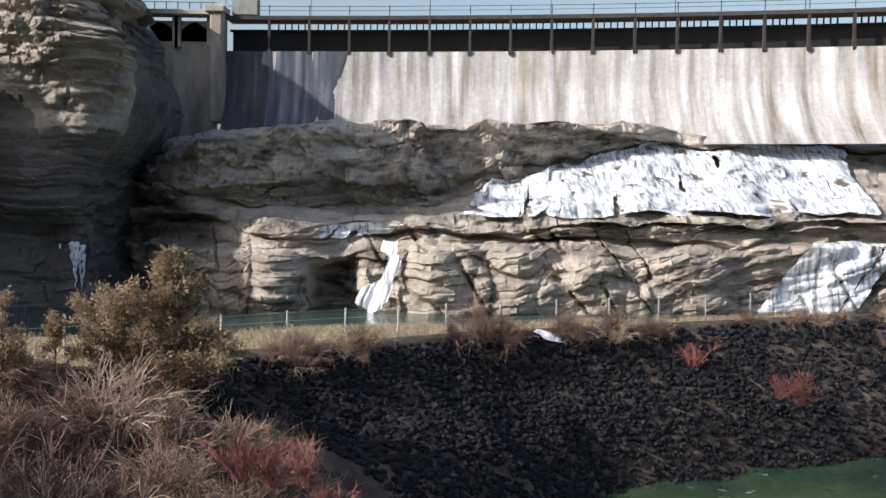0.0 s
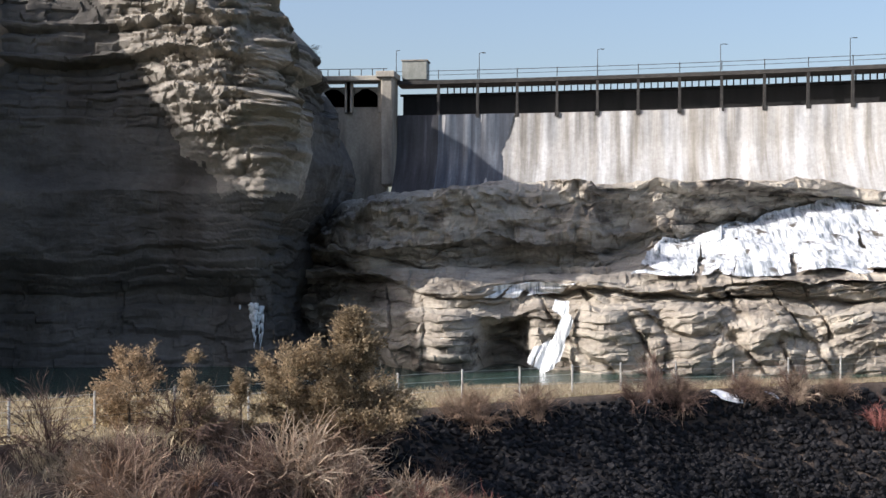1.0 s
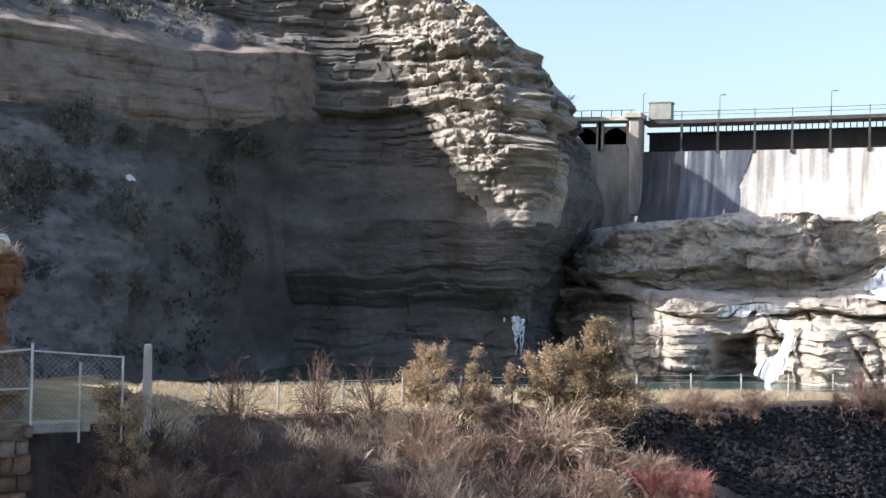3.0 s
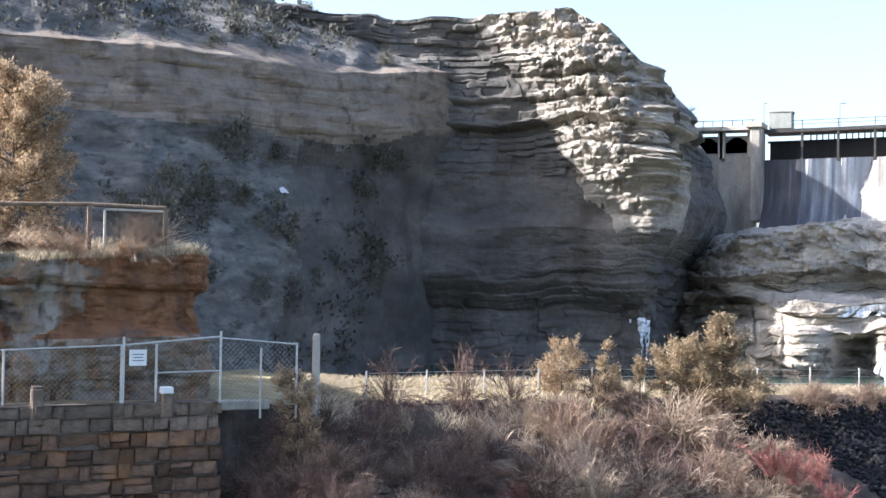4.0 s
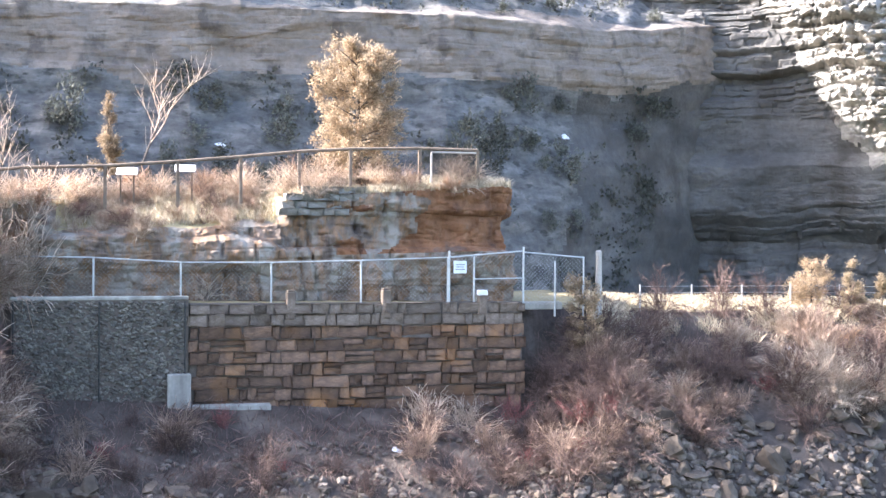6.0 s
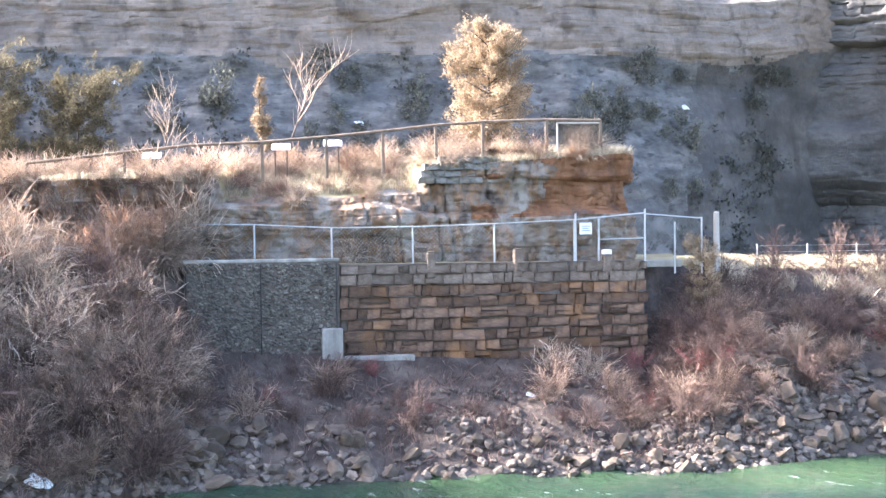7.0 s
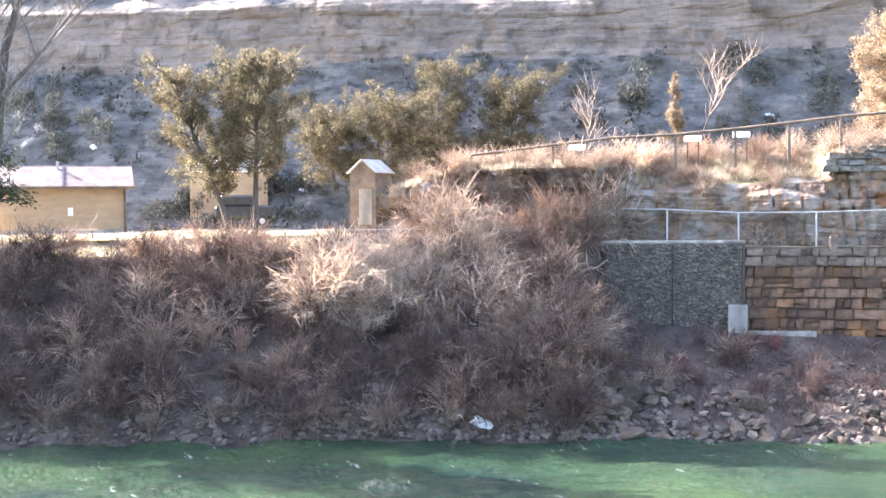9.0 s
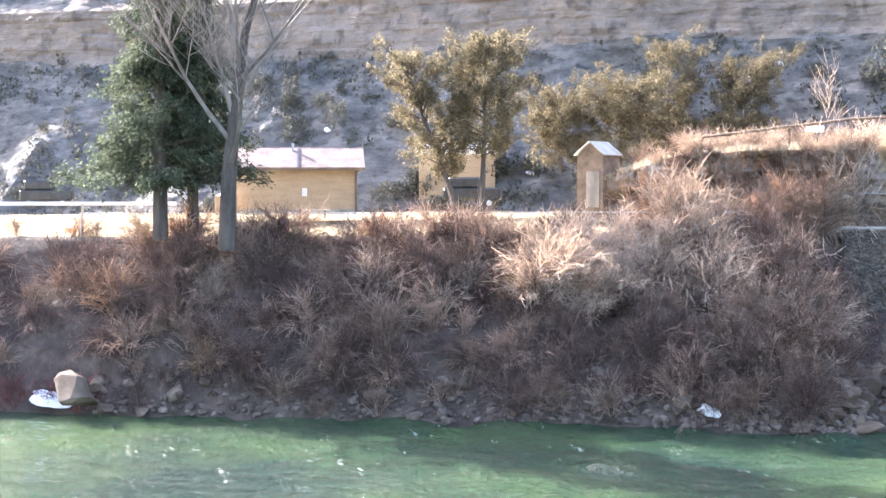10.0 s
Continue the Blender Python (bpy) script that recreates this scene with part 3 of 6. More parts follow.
cascade("waterfall", "shallow white water lying on a rock step", 1.6, 6.9, 0.40, 0.45, 60, 16, 1.0, -0.35, 0.12, 137)

# ---- dam ----
def dam_y(x):
    return 111.0 + 0.01 * (x + 8) - 0.0028 * np.clip(x + 8, 0, 99) ** 2


def dam_rise(x):
    return 0.010 * (x + 8)


dam = empty("dam", pose(0, 0, 0), "concrete overflow dam with a dark gate row and walkway", "dam")
xs, vs = np.meshgrid(np.linspace(-7.6, 78, 260), np.linspace(0, 1, 40), indexing="ij")
drop = 7.4 * vs
flare = 0.6 * vs + 8.5 * np.clip(vs - 0.3, 0, 1) ** 2
rip = 0.12 * vnoise(xs / 0.5, vs * 1.5, 0 * xs, 141) + 0.1 * vnoise(xs / 1.7, vs, 0 * xs, 143)
spill = sheet("spillway", xs, dam_y(xs) - 0.3 - flare + rip, 12.5 + dam_rise(xs) - drop - 0.25 * np.clip(0.06 - vs, 0, 1) * 4, M_SPILL, True)
spill.parent = dam
# First bay: wet concrete, blackened to carry the shadow beside the pier.
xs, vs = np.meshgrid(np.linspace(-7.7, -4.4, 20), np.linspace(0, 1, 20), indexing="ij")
dry = sheet("dry_shade_wall", xs, dam_y(xs) - 0.45 - 0.6 * vs - 8.5 * np.clip(vs - 0.3, 0, 1) ** 2 , 12.48 - 7.4 * vs, M_WET_SHADE, True)
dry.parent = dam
tagged(dry, "wet concrete with no water over it, darkened for shade")
# Next bays: trickling water plus painted blue shade from the cliff.
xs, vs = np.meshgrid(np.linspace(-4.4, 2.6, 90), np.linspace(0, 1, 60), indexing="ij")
damp = sheet("damp_shade_wall", xs, dam_y(xs) - 0.42 - 0.6 * vs - 8.5 * np.clip(vs - 0.3, 0, 1) ** 2 + 0.08 * vnoise(xs / 0.5, vs * 1.5, 0 * xs, 145), 12.47 + dam_rise(xs) - 7.4 * vs, M_DAMP_SHADE, True, xs < 1.2 + 0.9 * fbm(vs * 3, xs / 9, 0 * xs, 4, 147))
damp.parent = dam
tagged(damp, "shade-darkened blue grey concrete streaked with trickling water")
tagged(spill, "thin white water sliding over stained concrete")
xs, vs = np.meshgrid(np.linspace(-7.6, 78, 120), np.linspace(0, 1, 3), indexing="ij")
# Panel colour carries the black of the shaded gap below the deck.
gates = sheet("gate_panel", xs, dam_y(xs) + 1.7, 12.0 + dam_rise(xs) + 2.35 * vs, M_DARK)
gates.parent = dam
tagged(gates, "gate panels under the walkway, coloured near-black for shade")


def strip(name, z0, z1, depth, set_back, material, label=""):
    x = np.linspace(-7.8, 78, 90)
    y, r = dam_y(x) + set_back, dam_rise(x)
    ring = [(y, z0), (y, z1), (y + depth, z1), (y + depth, z0), (y, z0)]
    ob = sheet(name, np.stack([x] * 5, 1), np.stack([a for a, _ in ring], 1), np.stack([r + b for _, b in ring], 1), material)
    ob.parent = dam
    return tagged(ob, label) if label else ob


strip("deck", 14.95, 15.26, 2.9, -0.3, M_STEEL, "grey walkway deck")
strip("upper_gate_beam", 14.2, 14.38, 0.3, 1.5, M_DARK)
strip("crest_sill", 12.3, 12.48, 1.9, 0.0, M_CONCRETE)
strip("top_rail", 15.98, 16.02, 0.05, -0.2, M_STEEL)
strip("middle_rail", 15.66, 15.69, 0.05, -0.2, M_STEEL)


def dam_posts():
    x = -7.6 + 3.15
    k = 0
    while x < 76:
        y, r = float(dam_y(x)), float(dam_rise(x))
        bm = bmesh.new()
        box(bm, (0.2, 0.35, 2.6), Matrix.Translation((x, y - 0.1, 13.6 + r)))
        box(bm, (0.34, 0.6, 0.35), Matrix.Translation((x, y - 0.15, 12.35 + r)))
        part("gate_post", bm, M_STEEL, dam)
        bm = bmesh.new()
        box(bm, (0.06, 0.06, 0.75), Matrix.Translation((x, y - 0.2, 15.7 + r)))
        part("rail_post", bm, M_STEEL, dam)
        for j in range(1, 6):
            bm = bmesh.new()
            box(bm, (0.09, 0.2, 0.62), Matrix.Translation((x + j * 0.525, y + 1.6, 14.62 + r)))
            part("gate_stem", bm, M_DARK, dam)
        if k % 3 == 1:
            bm = bmesh.new()
            bar(bm, (x, y + 1, 15.3 + r), (x, y + 1, 17.5 + r), 0.035, 0.025)
            bar(bm, (x, y + 1, 17.5 + r), (x + 0.35, y + 1, 17.55 + r), 0.025)
            box(bm, (0.22, 0.1, 0.06), Matrix.Translation((x + 0.4, y + 1, 17.52 + r)))
            lamp = part("street_lamp", bm, M_STEEL)
            tagged(lamp, "slim grey lamp post on the dam walkway", "street lamp", "lamps on the dam")
        x += 3.15
        k += 1


dam_posts()


def abutment():
    ab = empty("dam_abutment", pose(-8.4, 110, 5), "weathered concrete abutment with arched recesses and a pier", "abutment")

    def piece(name, size, at, material=M_CONCRETE, bevel=0.05):
        bm = bmesh.new()
        box(bm, size, Matrix.Translation(Vector(at) - Vector((-8.4, 110, 5))), bevel)
        return part(name, bm, material, ab)

    piece("pier", (0.95, 2.6, 8.6), (-8.3, 110.2, 11.1), bevel=0.12)
    piece("pier_cap", (1.5, 2.9, 0.5), (-8.4, 110.1, 15.55))
    piece("wall", (7.2, 1.0, 9.0), (-12.2, 111.3, 10.3))
    piece("deck", (6.6, 2.2, 0.4), (-12.0, 110.6, 15.35))
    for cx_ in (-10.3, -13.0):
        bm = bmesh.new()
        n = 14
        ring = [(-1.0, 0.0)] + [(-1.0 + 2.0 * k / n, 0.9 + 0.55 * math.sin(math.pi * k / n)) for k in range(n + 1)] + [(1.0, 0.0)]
        # Flat near-black arch shape, painted as the shade of a recess.
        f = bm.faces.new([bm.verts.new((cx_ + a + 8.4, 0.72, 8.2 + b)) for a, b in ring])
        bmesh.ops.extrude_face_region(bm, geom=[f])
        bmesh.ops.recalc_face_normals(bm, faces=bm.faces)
        part("arch_shade", bm, M_DARK, ab)
        for side_ in (-1, 1):
            piece("arch_pilaster", (0.5, 0.5, 2.6), (cx_ + side_ * 1.28, 110.55, 14.0))
    for k in range(8):
        piece("rail_post", (0.06, 0.06, 0.55), (-15.0 + k * 0.9, 109.7, 15.85), M_STEEL, 0)
    piece("rail", (6.8, 0.05, 0.05), (-11.8, 109.7, 16.1), M_STEEL, 0)


abutment()
M_HUT = surface("grey_green_hut_paint", [(0.3, (0.20, 0.21, 0.19)), (0.7, (0.29, 0.30, 0.275))], 2.0, (1, 1, 0.5), 9.0, 0.6, bump=0.2, dist=0.01)
bm = bmesh.new()
box(bm, (2.0, 1.6, 1.5), pose(0, 0, 0.75), 0.03)
hut = part("control_hut", bm, M_HUT)
hut.location = (-6.4, 111.6, 15.35)
tagged(hut, "small grey green box hut on the dam walkway", "hut")
bm = bmesh.new()
box(bm, (2.14, 1.74, 0.1), pose(0, 0, 1.55))
part("roof", bm, M_CONCRETE, hut)
bm = bmesh.new()
bar(bm, (0, 0, 0), (0, 0, 2.1), 0.03)
bar(bm, (0, 0, 2.1), (0.3, 0, 2.15), 0.02)
pole = part("lamp_pole", bm, M_STEEL)
pole.location = (-7.9, 111, 15.6)
tagged(pole, "thin metal pole beside the hut on the dam", "pole")

# ---- rusty outcrop behind the fence ----
OUT = [(-38.5, 5.5), (-35.5, 8.6), (-33, 11.3), (-26.4, 19.0), (-15.2, 32.2), (-16.6, 34.2), (-22, 39), (-32, 44)]
OL = length(OUT)


def outcrop(s, v):
    p = along(OUT, s)
    q, w = along(OUT, np.clip(s + 0.2, 0, OL)), along(OUT, np.clip(s - 0.2, 0, OL))
    n = np.hypot(q[..., 0] - w[..., 0], q[..., 1] - w[..., 1])
    nx, ny = (q[..., 1] - w[..., 1]) / n, -(q[..., 0] - w[..., 0]) / n
    top = np.interp(s, [0, 4.3, 8, 18, 26, 35, OL], [-0.8, 0.5, 0.75, 0.75, 1.3, 1.85, 1.6])
    mid = np.clip((s - 13.5) / 2.5, 0, 1) * np.clip((25.6 - s) / 1.4, 0, 1)
    left = np.clip((15 - s) / 2.5, 0, 1)
    z = np.where(v < 0.7, -4.0 + (top + 4.0) * v / 0.7, top + (v - 0.7) * 1.6)
    edge = 0.52 + 0.03 * vnoise(s / 1.7, 0 * s, 0 * s, 165)
    slope = np.clip((v - edge) / (0.7 - edge), 0, 1)
    back = np.where(v < 0.7, 0.35 * v + mid * 3.4 * slope, 0.25 + 3.4 * mid + (v - 0.7) / 0.3 * (8.0 - 3.4 * mid))
    hard = 1 - 0.85 * np.clip(slope * 8, 0, 1) * mid
    joint = np.clip(0.06 - np.abs(vnoise(s / 1.6 + 0.08 * z, z / 30, 0 * s, 154)), 0, 1) / 0.06
    face = hard * (0.38 * strata(s + 0.2 * z, z + 0.05 * s, 1.7, 151, 0.6, 1.8) + 0.1 * strata(s, z + 0.03 * s, 0.5, 157, 0.9, 0.8) + 0.5 * fbm(s / 1.7, z / 1.4, 0 * s, 5, 159) + 0.35 * np.abs(fbm(s / 0.8, z / 0.7, 0 * s, 3, 158)) - 0.35 * joint)
    lip = np.clip((v - 0.5) / 0.04, 0, 1) * np.clip((0.72 - v) / 0.02, 0, 1) * left
    under = np.exp(-(((v - 0.44) / 0.05) ** 2)) * left
    push = np.where(v < 0.72, face, 0) - back + 0.5 * lip * (1 + 0.6 * vnoise(s / 1.4, 0 * s, 0 * s, 160)) - 0.9 * under
    heap = np.where(v > 0.7, 0.18 * fbm(s / 1.5, v * 9, 0 * s, 4, 163), 0) + 0.3 * mid * slope * fbm(s / 1.2, v * 9, 0 * s, 4, 164)
    return p[..., 0] + nx * push, p[..., 1] + ny * push, z + heap


SO, VO = np.meshgrid(np.linspace(0, OL, 420), np.r_[np.linspace(0, 0.7, 120), np.linspace(0.705, 1, 26)], indexing="ij")
ox, oy, oz = outcrop(SO, VO)
crag = sheet("sandstone_outcrop", ox, oy, oz, M_OUTCROP)
tagged(crag, "rust stained sandstone outcrop topped with dry grass", "outcrop", kind="structure")
crag.data.materials.append(M_GRASS)
crag.data.materials.append(M_RUSTFACE)
rusty = (SO + 5.0 * fbm(SO / 2.5, VO * 4, 0 * SO, 4, 167) > 29.5) & (SO < 39) & (VO > 0.33)
on_slope = (VO > 0.55 + 0.03 * vnoise(SO / 1.3, VO * 4, 0 * SO, 168)) & (SO > 14.6) & (SO < 24.8 + 0.6 * vnoise(VO * 9, 0 * SO, 0 * SO, 169))
index = np.where((VO > 0.71) | on_slope, 1, np.where(rusty, 2, 0))
crag.data.polygons.foreach_set("material_index", index[:-1, :-1].astype(int).ravel())
# ---- more materials ----
def leafy(name, low, high, glow=0.35, vary=0.25, scale=1.5):
    """Leaves and twigs: dull surface that lets some light through."""
    m, nt, b = shader(name, 0.8, 0, 0.15)
    n = texture(nt, "ShaderNodeTexNoise", scale, (1, 1, 1), 4.0)
    col = ramp(nt, n, [(0.3, low), (0.7, high)])
    oi, mr, hv = nt.nodes.new("ShaderNodeObjectInfo"), nt.nodes.new("ShaderNodeMapRange"), nt.nodes.new("ShaderNodeHueSaturation")
    g, mr2, mul = nt.nodes.new("ShaderNodeNewGeometry"), nt.nodes.new("ShaderNodeMapRange"), nt.nodes.new("ShaderNodeMath")
    mr.inputs["To Min"].default_value, mr.inputs["To Max"].default_value = 1 - vary, 1 + vary
    mr2.inputs["To Min"].default_value, mr2.inputs["To Max"].default_value = 0.65, 1.35
    mul.operation = "MULTIPLY"
    nt.links.new(oi.outputs["Random"], mr.inputs["Value"])
    nt.links.new(g.outputs["Random Per Island"], mr2.inputs["Value"])
    nt.links.new(mr.outputs[0], mul.inputs[0])
    nt.links.new(mr2.outputs[0], mul.inputs[1])
    nt.links.new(mul.outputs[0], hv.inputs["Value"])
    nt.links.new(col, hv.inputs["Color"])
    nt.links.new(hv.outputs[0], b.inputs["Base Color"])
    if glow:
        tr, mx = nt.nodes.new("ShaderNodeBsdfTranslucent"), nt.nodes.new("ShaderNodeMixShader")
        mx.inputs[0].default_value = glow
        nt.links.new(hv.outputs[0], tr.inputs["Color"])
        nt.links.new(b.outputs[0], mx.inputs[1])
        nt.links.new(tr.outputs[0], mx.inputs[2])
        nt.links.new(mx.outputs[0], nt.nodes["Material Output"].inputs["Surface"])
    return m


M_TWIG = leafy("grey_brown_twigs", (0.31, 0.215, 0.16), (0.57, 0.425, 0.325), 0.4)
M_TWIG_DARK = leafy("purple_brown_twigs", (0.10, 0.066, 0.056), (0.26, 0.18, 0.15), 0.3)
M_TWIG_GREY = leafy("grey_bare_twigs", (0.17, 0.145, 0.125), (0.33, 0.285, 0.245), 0.25)
M_TWIG_RED = leafy("red_twigs", (0.16, 0.06, 0.055), (0.28, 0.125, 0.11), 0.2)
M_TWIG_PALE = leafy("pale_twigs", (0.56, 0.44, 0.34), (0.80, 0.68, 0.55), 0.5)
M_TWIG_RUST = leafy("rust_coloured_leaves", (0.40, 0.265, 0.175), (0.58, 0.42, 0.30), 0.5)
M_STRAW = leafy("straw_grass", (0.44, 0.37, 0.265), (0.66, 0.58, 0.44), 0.5)
M_JUNIPER = leafy("winter_brown_juniper", (0.235, 0.165, 0.10), (0.44, 0.34, 0.23), 0.45, 0.15)
M_OLIVE = leafy("brown_olive_juniper", (0.22, 0.165, 0.10), (0.46, 0.365, 0.245), 0.45, 0.15)
M_PINE = leafy("olive_pine_needles", (0.088, 0.076, 0.045), (0.225, 0.188, 0.118), 0.45, 0.2)
M_SPRUCE = leafy("dark_spruce_needles", (0.045, 0.06, 0.038), (0.13, 0.15, 0.095), 0.35, 0.15)
M_SCRUB = leafy("dark_hill_scrub", (0.095, 0.098, 0.08), (0.19, 0.185, 0.15), 0.2, 0.35)
M_BARK = surface("grey_bark", [(0.3, (0.055, 0.045, 0.038)), (0.7, (0.13, 0.108, 0.088))], 3.0, (1, 1, 0.2), 12.0, 0.9, bump=0.8, dist=0.03)
M_BLOCK = surface("rusty_cut_stone", [(0.28, (0.062, 0.041, 0.033)), (0.5, (0.155, 0.098, 0.068)), (0.72, (0.28, 0.17, 0.105))], 1.1, (1, 1, 1), 8.0, 0.9, bump=1.0, dist=0.09, vary=0.42, stain=(0.33, 0.165, 0.07), stain_scale=0.35, stain_at=(0.52, 0.68), stain_coord="World")
M_GREYBLOCK = surface("grey_cut_stone", [(0.3, (0.095, 0.069, 0.052)), (0.5, (0.168, 0.126, 0.094)), (0.72, (0.255, 0.2, 0.155))], 1.1, (1, 1, 1), 8.0, 0.9, bump=1.0, dist=0.08, vary=0.35)
M_MORTAR = surface("dark_mortar", [(0.3, (0.10, 0.08, 0.065)), (0.7, (0.17, 0.14, 0.115))], 2.0, (1, 1, 1), 9.0, 0.95)
M_PEBBLE = island(surface("grey_cobbles", [(0.3, (0.085, 0.074, 0.06)), (0.7, (0.205, 0.182, 0.15))], 2.0, (1, 1, 1), 9.0, 0.85, bump=0.4), 0.7, 1.3)
M_GALV = surface("galvanised_steel", [(0.3, (0.42, 0.42, 0.41)), (0.7, (0.6, 0.6, 0.59))], 4.0, (1, 1, 1), 20.0, 0.45, 0.5, bump=0.15, dist=0.005)
M_RAIL = surface("weathered_rail_wood", [(0.3, (0.12, 0.085, 0.06)), (0.7, (0.24, 0.18, 0.13))], 2.0, (1, 1, 1), 14.0, 0.85, bump=0.5, dist=0.01)
M_POST = surface("pale_old_wood", [(0.3, (0.36, 0.32, 0.27)), (0.7, (0.55, 0.5, 0.43))], 2.0, (1, 1, 0.3), 14.0, 0.85, bump=0.5, dist=0.01)
M_WHITE = surface("white_painted_sheet", [(0.3, (0.72, 0.72, 0.7)), (0.7, (0.84, 0.84, 0.82))], 2.0, (1, 1, 1), 14.0, 0.5, bump=0.1)
M_TANWALL = surface("tan_painted_siding", [(0.3, (0.36, 0.26, 0.16)), (0.7, (0.45, 0.34, 0.22))], 1.0, (1, 1, 4), 14.0, 0.8, bump=0.3, dist=0.01)
M_ROOF = surface("brown_shingles", [(0.3, (0.15, 0.11, 0.10)), (0.7, (0.27, 0.21, 0.19))], 1.5, (1, 1, 1), 12.0, 0.85, bump=0.6, dist=0.02)
M_DARKPAINT = surface("dark_paint", [(0.3, (0.02, 0.02, 0.02)), (0.7, (0.05, 0.05, 0.05))], 2.0, (1, 1, 1), 9.0, 0.35, bump=0.0, spec=0.5)
M_INK = surface("faded_print", [(0.3, (0.10, 0.10, 0.10)), (0.7, (0.2, 0.2, 0.2))], 4.0, (1, 1, 1), 20.0, 0.6, bump=0.0)
M_SMALLSTONE = island(surface("loose_bank_stone", [(0.3, (0.075, 0.057, 0.045)), (0.7, (0.185, 0.152, 0.122))], 2.0, (1, 1, 1), 9.0, 0.9, bump=0.5), 0.5, 1.5)


# ---- retaining walls ----
W0, W1 = Vector((-28.3, 13.85, 0)), Vector((-13.5, 30.9, 0))
W_DIR = (W1 - W0).normalized()
W_OUT = Vector((W_DIR.y, -W_DIR.x, 0))
W_YAW = math.degrees(math.atan2(W_DIR.y, W_DIR.x))


def on_wall(s, out, z):
    p = W0 + W_DIR * s + W_OUT * out
    return Vector((p.x, p.y, z))


def wall_pose(s, out, z, tilt=0.0):
    p = on_wall(s, out, z)
    return pose(p.x, p.y, z, 0, tilt, W_YAW)


def slab(name, s0, s1, out, depth, z0, z1, material, label, bevel=0.0):
    bm = bmesh.new()
    box(bm, (s1 - s0, depth, z1 - z0), Matrix(), bevel)
    ob = part(name, bm, material)
    ob.matrix_world = wall_pose((s0 + s1) / 2, out, (z0 + z1) / 2)
    return tagged(ob, label, "wall", kind="structure")


retaining = slab("stone_retaining_wall", 7.4, 22.5, -0.45, 0.7, -9.2, -3.55, M_MORTAR, "retaining wall of rust brown cut stone blocks")
gabion = slab("cobble_retaining_wall", 0.0, 7.35, -0.4, 0.8, -8.4, -3.3, M_MORTAR, "retaining wall faced with grey cobbles behind wire")

rng = random.Random(7)


def rough_block(seed):
    r = random.Random(seed)
    bm = bmesh.new()
    box(bm, (1, 1, 1), Matrix())
    bmesh.ops.bevel(bm, geom=list(bm.edges), offset=0.045, segments=1, affect="EDGES")
    for v in bm.verts:
        v.co += Vector((r.uniform(-0.075, 0.06), r.uniform(-0.16, 0.16), r.uniform(-0.11, 0.08)))
    me = bpy.data.meshes.new("block")
    bm.to_mesh(me)
    bm.free()
    return me


def stone(seed, flat=0.7):
    r = random.Random(seed)
    bm = bmesh.new()
    bmesh.ops.create_icosphere(bm, subdivisions=2, radius=0.5)
    cuts = [(Vector((r.gauss(0, 1), r.gauss(0, 1), r.gauss(0, 1))).normalized(), r.uniform(0.2, 0.36)) for _ in range(13)]
    for v in bm.verts:
        for n, d in cuts:
            over = v.co.dot(n) - d
            if over > 0:
                v.co -= n * over
        v.co += Vector((r.uniform(-1, 1), r.uniform(-1, 1), r.uniform(-1, 1))) * 0.018
        v.co.z *= flat
    me = bpy.data.meshes.new("stone")
    bm.to_mesh(me)
    bm.free()
    return me


def courses():
    blocks = [rough_block(k) for k in range(8)]
    grey = [b.copy() for b in blocks]
    for b in blocks:
        b.materials.append(M_BLOCK)
    for b in grey:
        b.materials.append(M_GREYBLOCK)
    heights = [0.56, 0.54, 0.52, 0.56, 0.52, 0.54, 0.58]
    z = -8.35
    rows = [(h, False) for h in heights] + [(0.52, True), (0.46, True)]
    for row, (h, cap) in enumerate(rows):
        s = 7.42 + 0.25 * (row % 2) - (0.35 if row in (5, 7) else 0)
        end = 22.55 + rng.uniform(-0.25, 0.1)
        while s < end - 0.2:
            w = min(rng.choice((0.4, 0.55, 0.75, 1.0, 1.45)) * rng.uniform(0.85, 1.15), end - s)
            hh = h * rng.choice((0.8, 0.9, 0.97, 1.0, 1.04))
            # some places hold two thin stones instead of one
            cut = rng.uniform(0.38, 0.62) if not cap and w > 0.55 and rng.random() < 0.2 else 1.0
            for low, high in ((0.0, cut), (cut, 1.0)):
                if high - low < 0.1:
                    continue
                ob = new("block", rng.choice(grey if cap else blocks))
                ob.parent = retaining
                ob.matrix_parent_inverse = retaining.matrix_world.inverted()
                out = 0.02 + rng.uniform(-0.07, 0.08) - 0.03 * row * 0.3
                ob.matrix_basis = wall_pose(s + w / 2, out - 0.2, z + h * (low + high) / 2, rng.uniform(-1.6, 1.6)) @ Matrix.Diagonal((w - 0.035, 0.55, hh * (high - low) - 0.025, 1))
            s += w
        z += h
    return z


WALL_TOP = courses()


def patch_wall():
    """Courses of pale squared stones that close a gap in the outcrop under the railing."""
    shapes = [rough_block(k + 40) for k in range(5)]
    for b in shapes:
        b.materials.append(M_PALE_AND_LIT)
    base = along(OUT, 26.4)
    wall = empty("patched_stonework", pose(float(base[0]), float(base[1]), 0.2, 0, 0, 49.7), "courses of small pale squared stones let into the outcrop", "wall")
    r = random.Random(23)
    z = 0.55
    for row in range(4):
        s = -1.9 + 0.25 * row * r.uniform(0.5, 1.5)
        while s < 1.9 - (0.9 if row < 2 else 0):
            w = r.uniform(0.45, 0.85)
            ob = new("block", r.choice(shapes))
            ob.parent = wall
            ob.matrix_basis = pose(s + w / 2, 0.6 + r.uniform(-0.06, 0.06), z - 0.2, 0, r.uniform(-2, 2), 0) @ Matrix.Diagonal((w - 0.03, 0.9, 0.30, 1))
            s += w
        z += 0.34


patch_wall()


